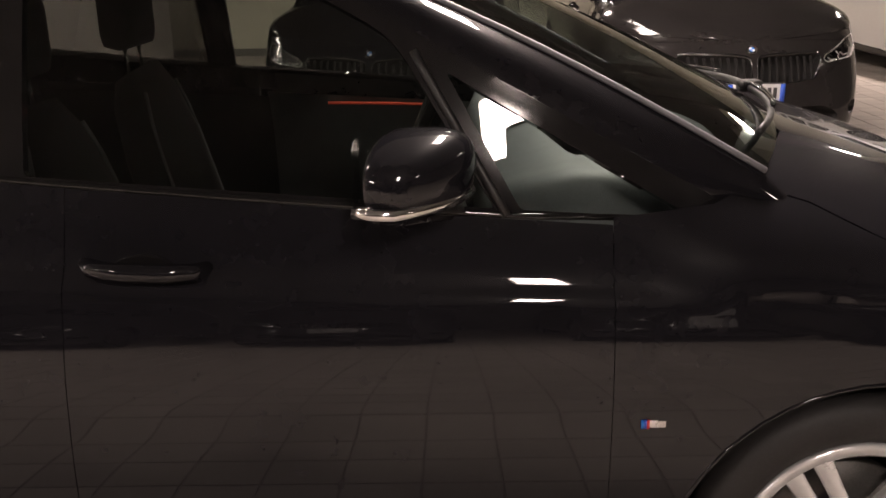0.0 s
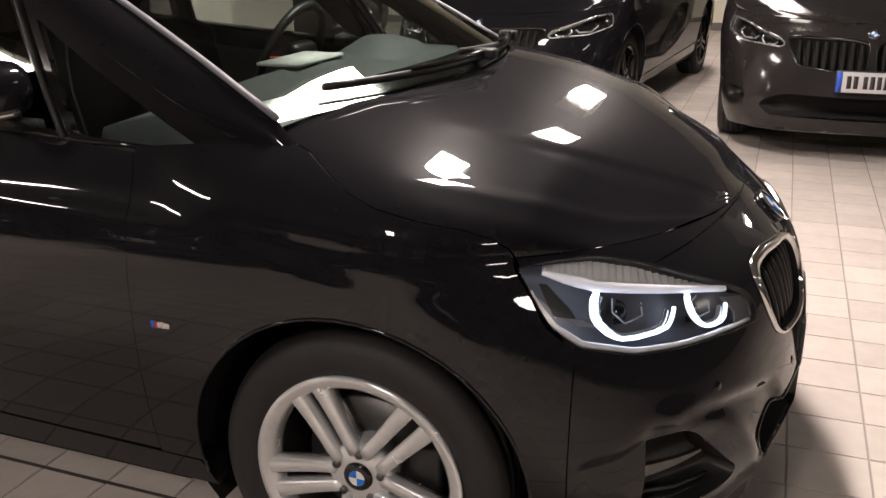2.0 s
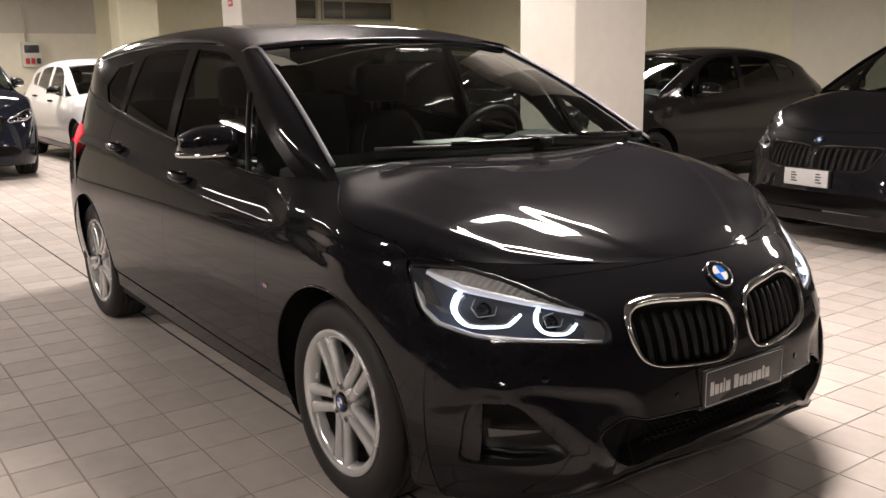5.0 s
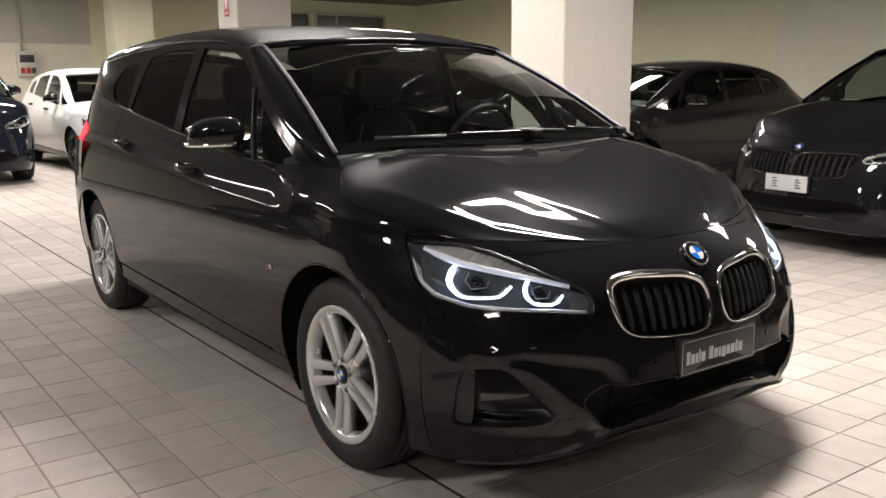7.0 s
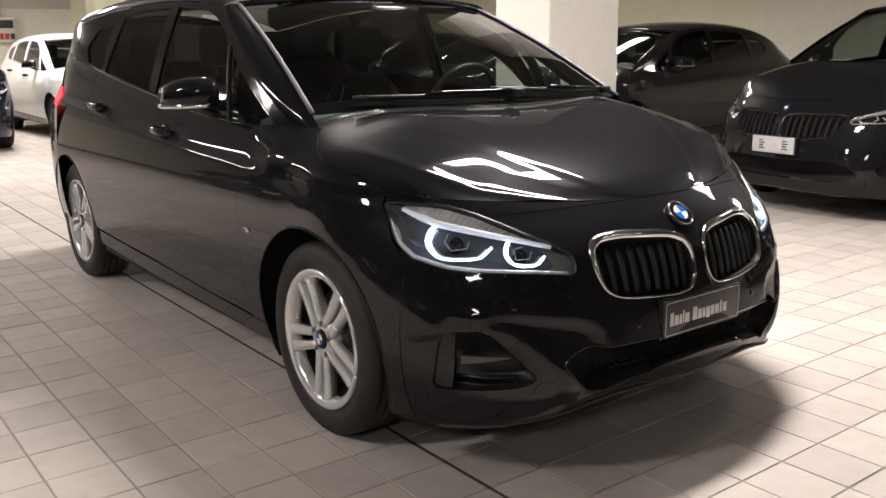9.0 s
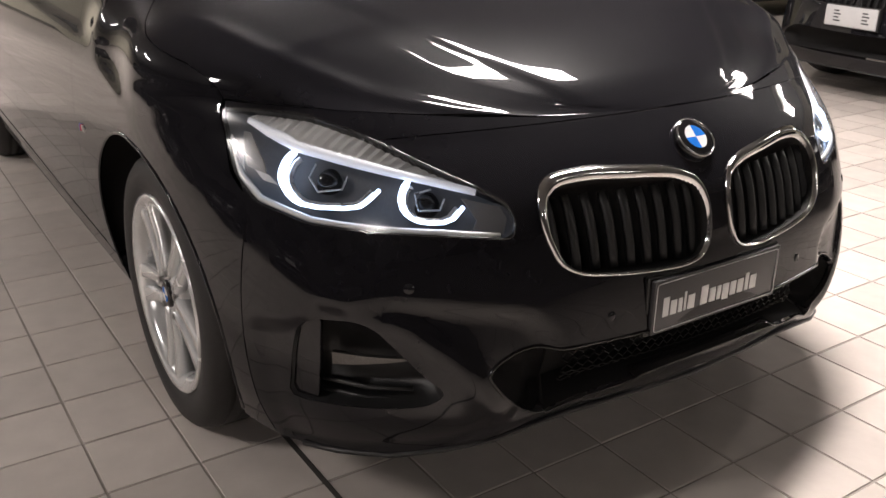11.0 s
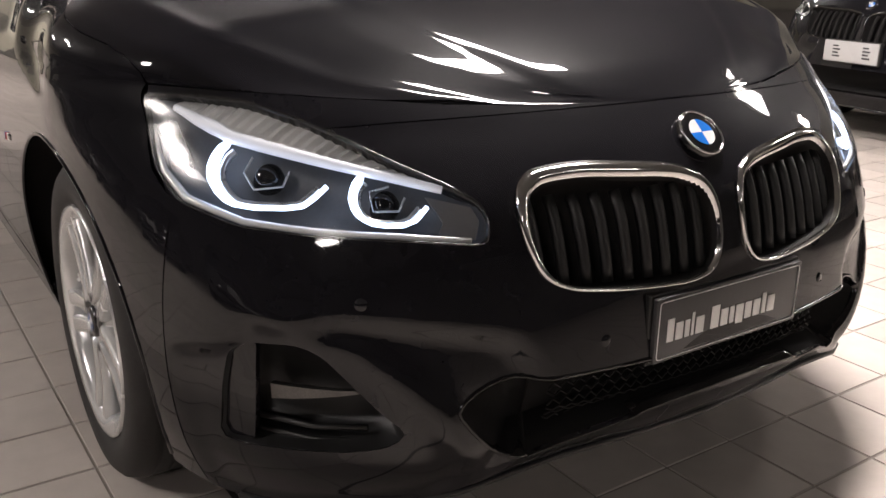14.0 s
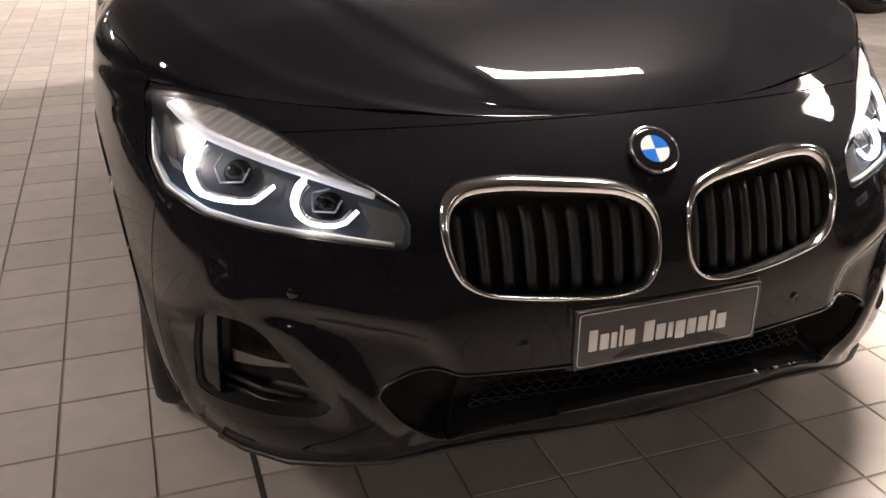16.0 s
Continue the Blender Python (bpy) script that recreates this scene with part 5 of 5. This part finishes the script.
def pillar_at(name, x0, x1, y0, y1):
    return tagged(part(name, box(x0, x1, y0, y1, 0, H, 0.02), "pillar", None, "", False), "white plastered square pillar", "pillar", "", "structure")


pillar_at("pillar_1", -3.0, -2.4, 2.45, 3.19)
pillar_at("pillar_2", -8.76, -8.16, 2.45, 3.19)
tagged(part("pillar_3", box(-15.45, -14.85, 2.95, 3.69, 0, H, 0.02), "wall_lit_yellow", None, "", False), "plastered square pillar with yellow light in its colour", "pillar", "", "structure")
pillar_at("pillar_4", 4.2, 4.8, 5.6, 6.3)
sign = new("fire_sign")
tagged(sign, "small red and white fire notice on the pillar", "sign")
part("sign_panel", box(-8.54, -8.41, 2.442, 2.449, 2.09, 2.33, 0.002), "red_sign", sign)
part("sign_picture", box(-8.50, -8.45, 2.4395, 2.4418, 2.19, 2.29, 0.001), "logo_white", sign, "white picture on the notice")
part("sign_bar", box(-8.525, -8.425, 2.4395, 2.4418, 2.12, 2.145), "logo_white", sign)
# windows high in the west wall
for i, y in enumerate((7.2, 9.3)):
    w = tagged(new("window_%d" % (i + 1)), "high window with grey metal frame", "window", "", "structure")
    for a, b, c, d in ((y - 1.0, y + 1.0, 2.42, 2.47), (y - 1.0, y + 1.0, 2.87, 2.92), (y - 1.0, y - 0.94, 2.47, 2.87), (y + 0.94, y + 1.0, 2.47, 2.87), (y - 0.42, y - 0.38, 2.47, 2.87)):
        part("window_frame", box(X0 + 0.002, X0 + 0.06, a, b, c, d, 0.006), "wall_grey", w)
    part("pane", box(X0 + 0.010, X0 + 0.02, y - 0.94, y + 0.94, 2.47, 2.87), "pane", w)
# switch box with conduit
eb = tagged(new("switch_box"), "grey electrical switch box on the wall", "switch box")
part("box_body", box(X0 + 0.001, X0 + 0.16, 1.645, 1.985, 1.43, 1.91, 0.01), "box", eb)
part("box_window", box(X0 + 0.161, X0 + 0.168, 1.68, 1.95, 1.70, 1.85, 0.003), "plate_dark", eb)
for k in range(3):
    part("socket", box(X0 + 0.161, X0 + 0.20, 1.685 + 0.10 * k, 1.755 + 0.10 * k, 1.49, 1.60, 0.01), "red_sign" if k < 2 else "plate_dark", eb, "red socket cover" if k < 2 else "")
tagged(part("conduit", tube([(X0 + 0.05, 1.75, 1.92), (X0 + 0.05, 1.75, 3.19)], 0.02, 8), "wall_grey"), "grey cable conduit up the wall", "conduit")

# ceiling lamps
for x, y, turn, long, wide, watts in LAMPS:
    lamp = tagged(new("ceiling_lamp"), "long white fluorescent ceiling fitting", "ceiling lamp", "ceiling lamps")
    lamp.matrix_basis = pose(x, y, LAMP_Z, 0, 0, turn)
    part("lamp_body", box(-long / 2 - 0.03, long / 2 + 0.03, -wide / 2 - 0.02, wide / 2 + 0.02, 0.03, 0.18, 0.01), "box", lamp)
    for s in (-0.25, 0.25):
        part("tube", tube([(-long / 2, s * wide, 0.0), (long / 2, s * wide, 0.0)], 0.016, 8), "tube", lamp)
    data = bpy.data.lights.new("lamp_light", "AREA")
    data.shape, data.size, data.size_y, data.energy, data.color = "RECTANGLE", long, wide, watts, (1.0, 0.905, 0.825)
    li = new("lamp_light", data)
    li.matrix_basis = pose(x, y, LAMP_Z - 0.03, 0, 0, turn)

# ---- floor ----
floor = tagged(part("floor", box(X0 - 0.2, X1 + 0.2, Y0 - 0.2, Y1 + 0.2, -0.15, -0.003), "grout", None, "", False), "beige square tile floor with brown joints", "floor", "", "structure")
tagged(part("floor_joint", box(X0, X1, OY - 3 * TY - 0.0055, OY - 3 * TY + 0.0065, -0.0028, 0.0009), "joint", None, "", False), "dark expansion joint in the tiles", "joint", "", "structure")
GAP = 0.0024


def tile_verts(x, y, dz=0.0):
    a, b, c = TX / 2 - GAP, TY / 2 - GAP, 0.0016
    return [(x - a, y - b, -0.004), (x + a, y - b, -0.004), (x + a, y + b, -0.004), (x - a, y + b, -0.004),
            (x - a + c, y - b + c, dz), (x + a - c, y - b + c, dz), (x + a - c, y + b - c, dz), (x - a + c, y + b - c, dz)]


TILE_FACES = [(4, 5, 6, 7), (0, 1, 5, 4), (1, 2, 6, 5), (2, 3, 7, 6), (3, 0, 4, 7)]
one = bpy.data.meshes.new("tile")
one.from_pydata(tile_verts(0, 0), [], TILE_FACES)
one.materials.append(M["tile"])
verts, faces = [], []
rng = random.Random(7)
for i in range(int((X0 - OX) / TX), int((X1 - OX) / TX) + 1):
    for j in range(int((Y0 - OY) / TY), int((Y1 - OY) / TY) + 1):
        x, y = OX + (i + 0.5) * TX, OY + (j + 0.5) * TY
        dz = rng.uniform(-0.0006, 0.0006)
        near = (-1.75 < x < 1.55 and -1.95 < y < -0.55) or (0.65 < x < 1.9 and -0.55 < y < 1.75)
        if near:
            t = new("tile", one)
            t.parent = floor
            t.matrix_basis = pose(x, y, dz)
        else:
            n = len(verts)
            verts += tile_verts(x, y, dz)
            faces += [tuple(n + k for k in f) for f in TILE_FACES]
me = bpy.data.meshes.new("tile_field")
me.from_pydata(verts, [], faces)
me.materials.append(M["tiles"])
rest = new("tile_field", me)
rest.parent = floor
tagged(rest, "", "", "", "stuff")
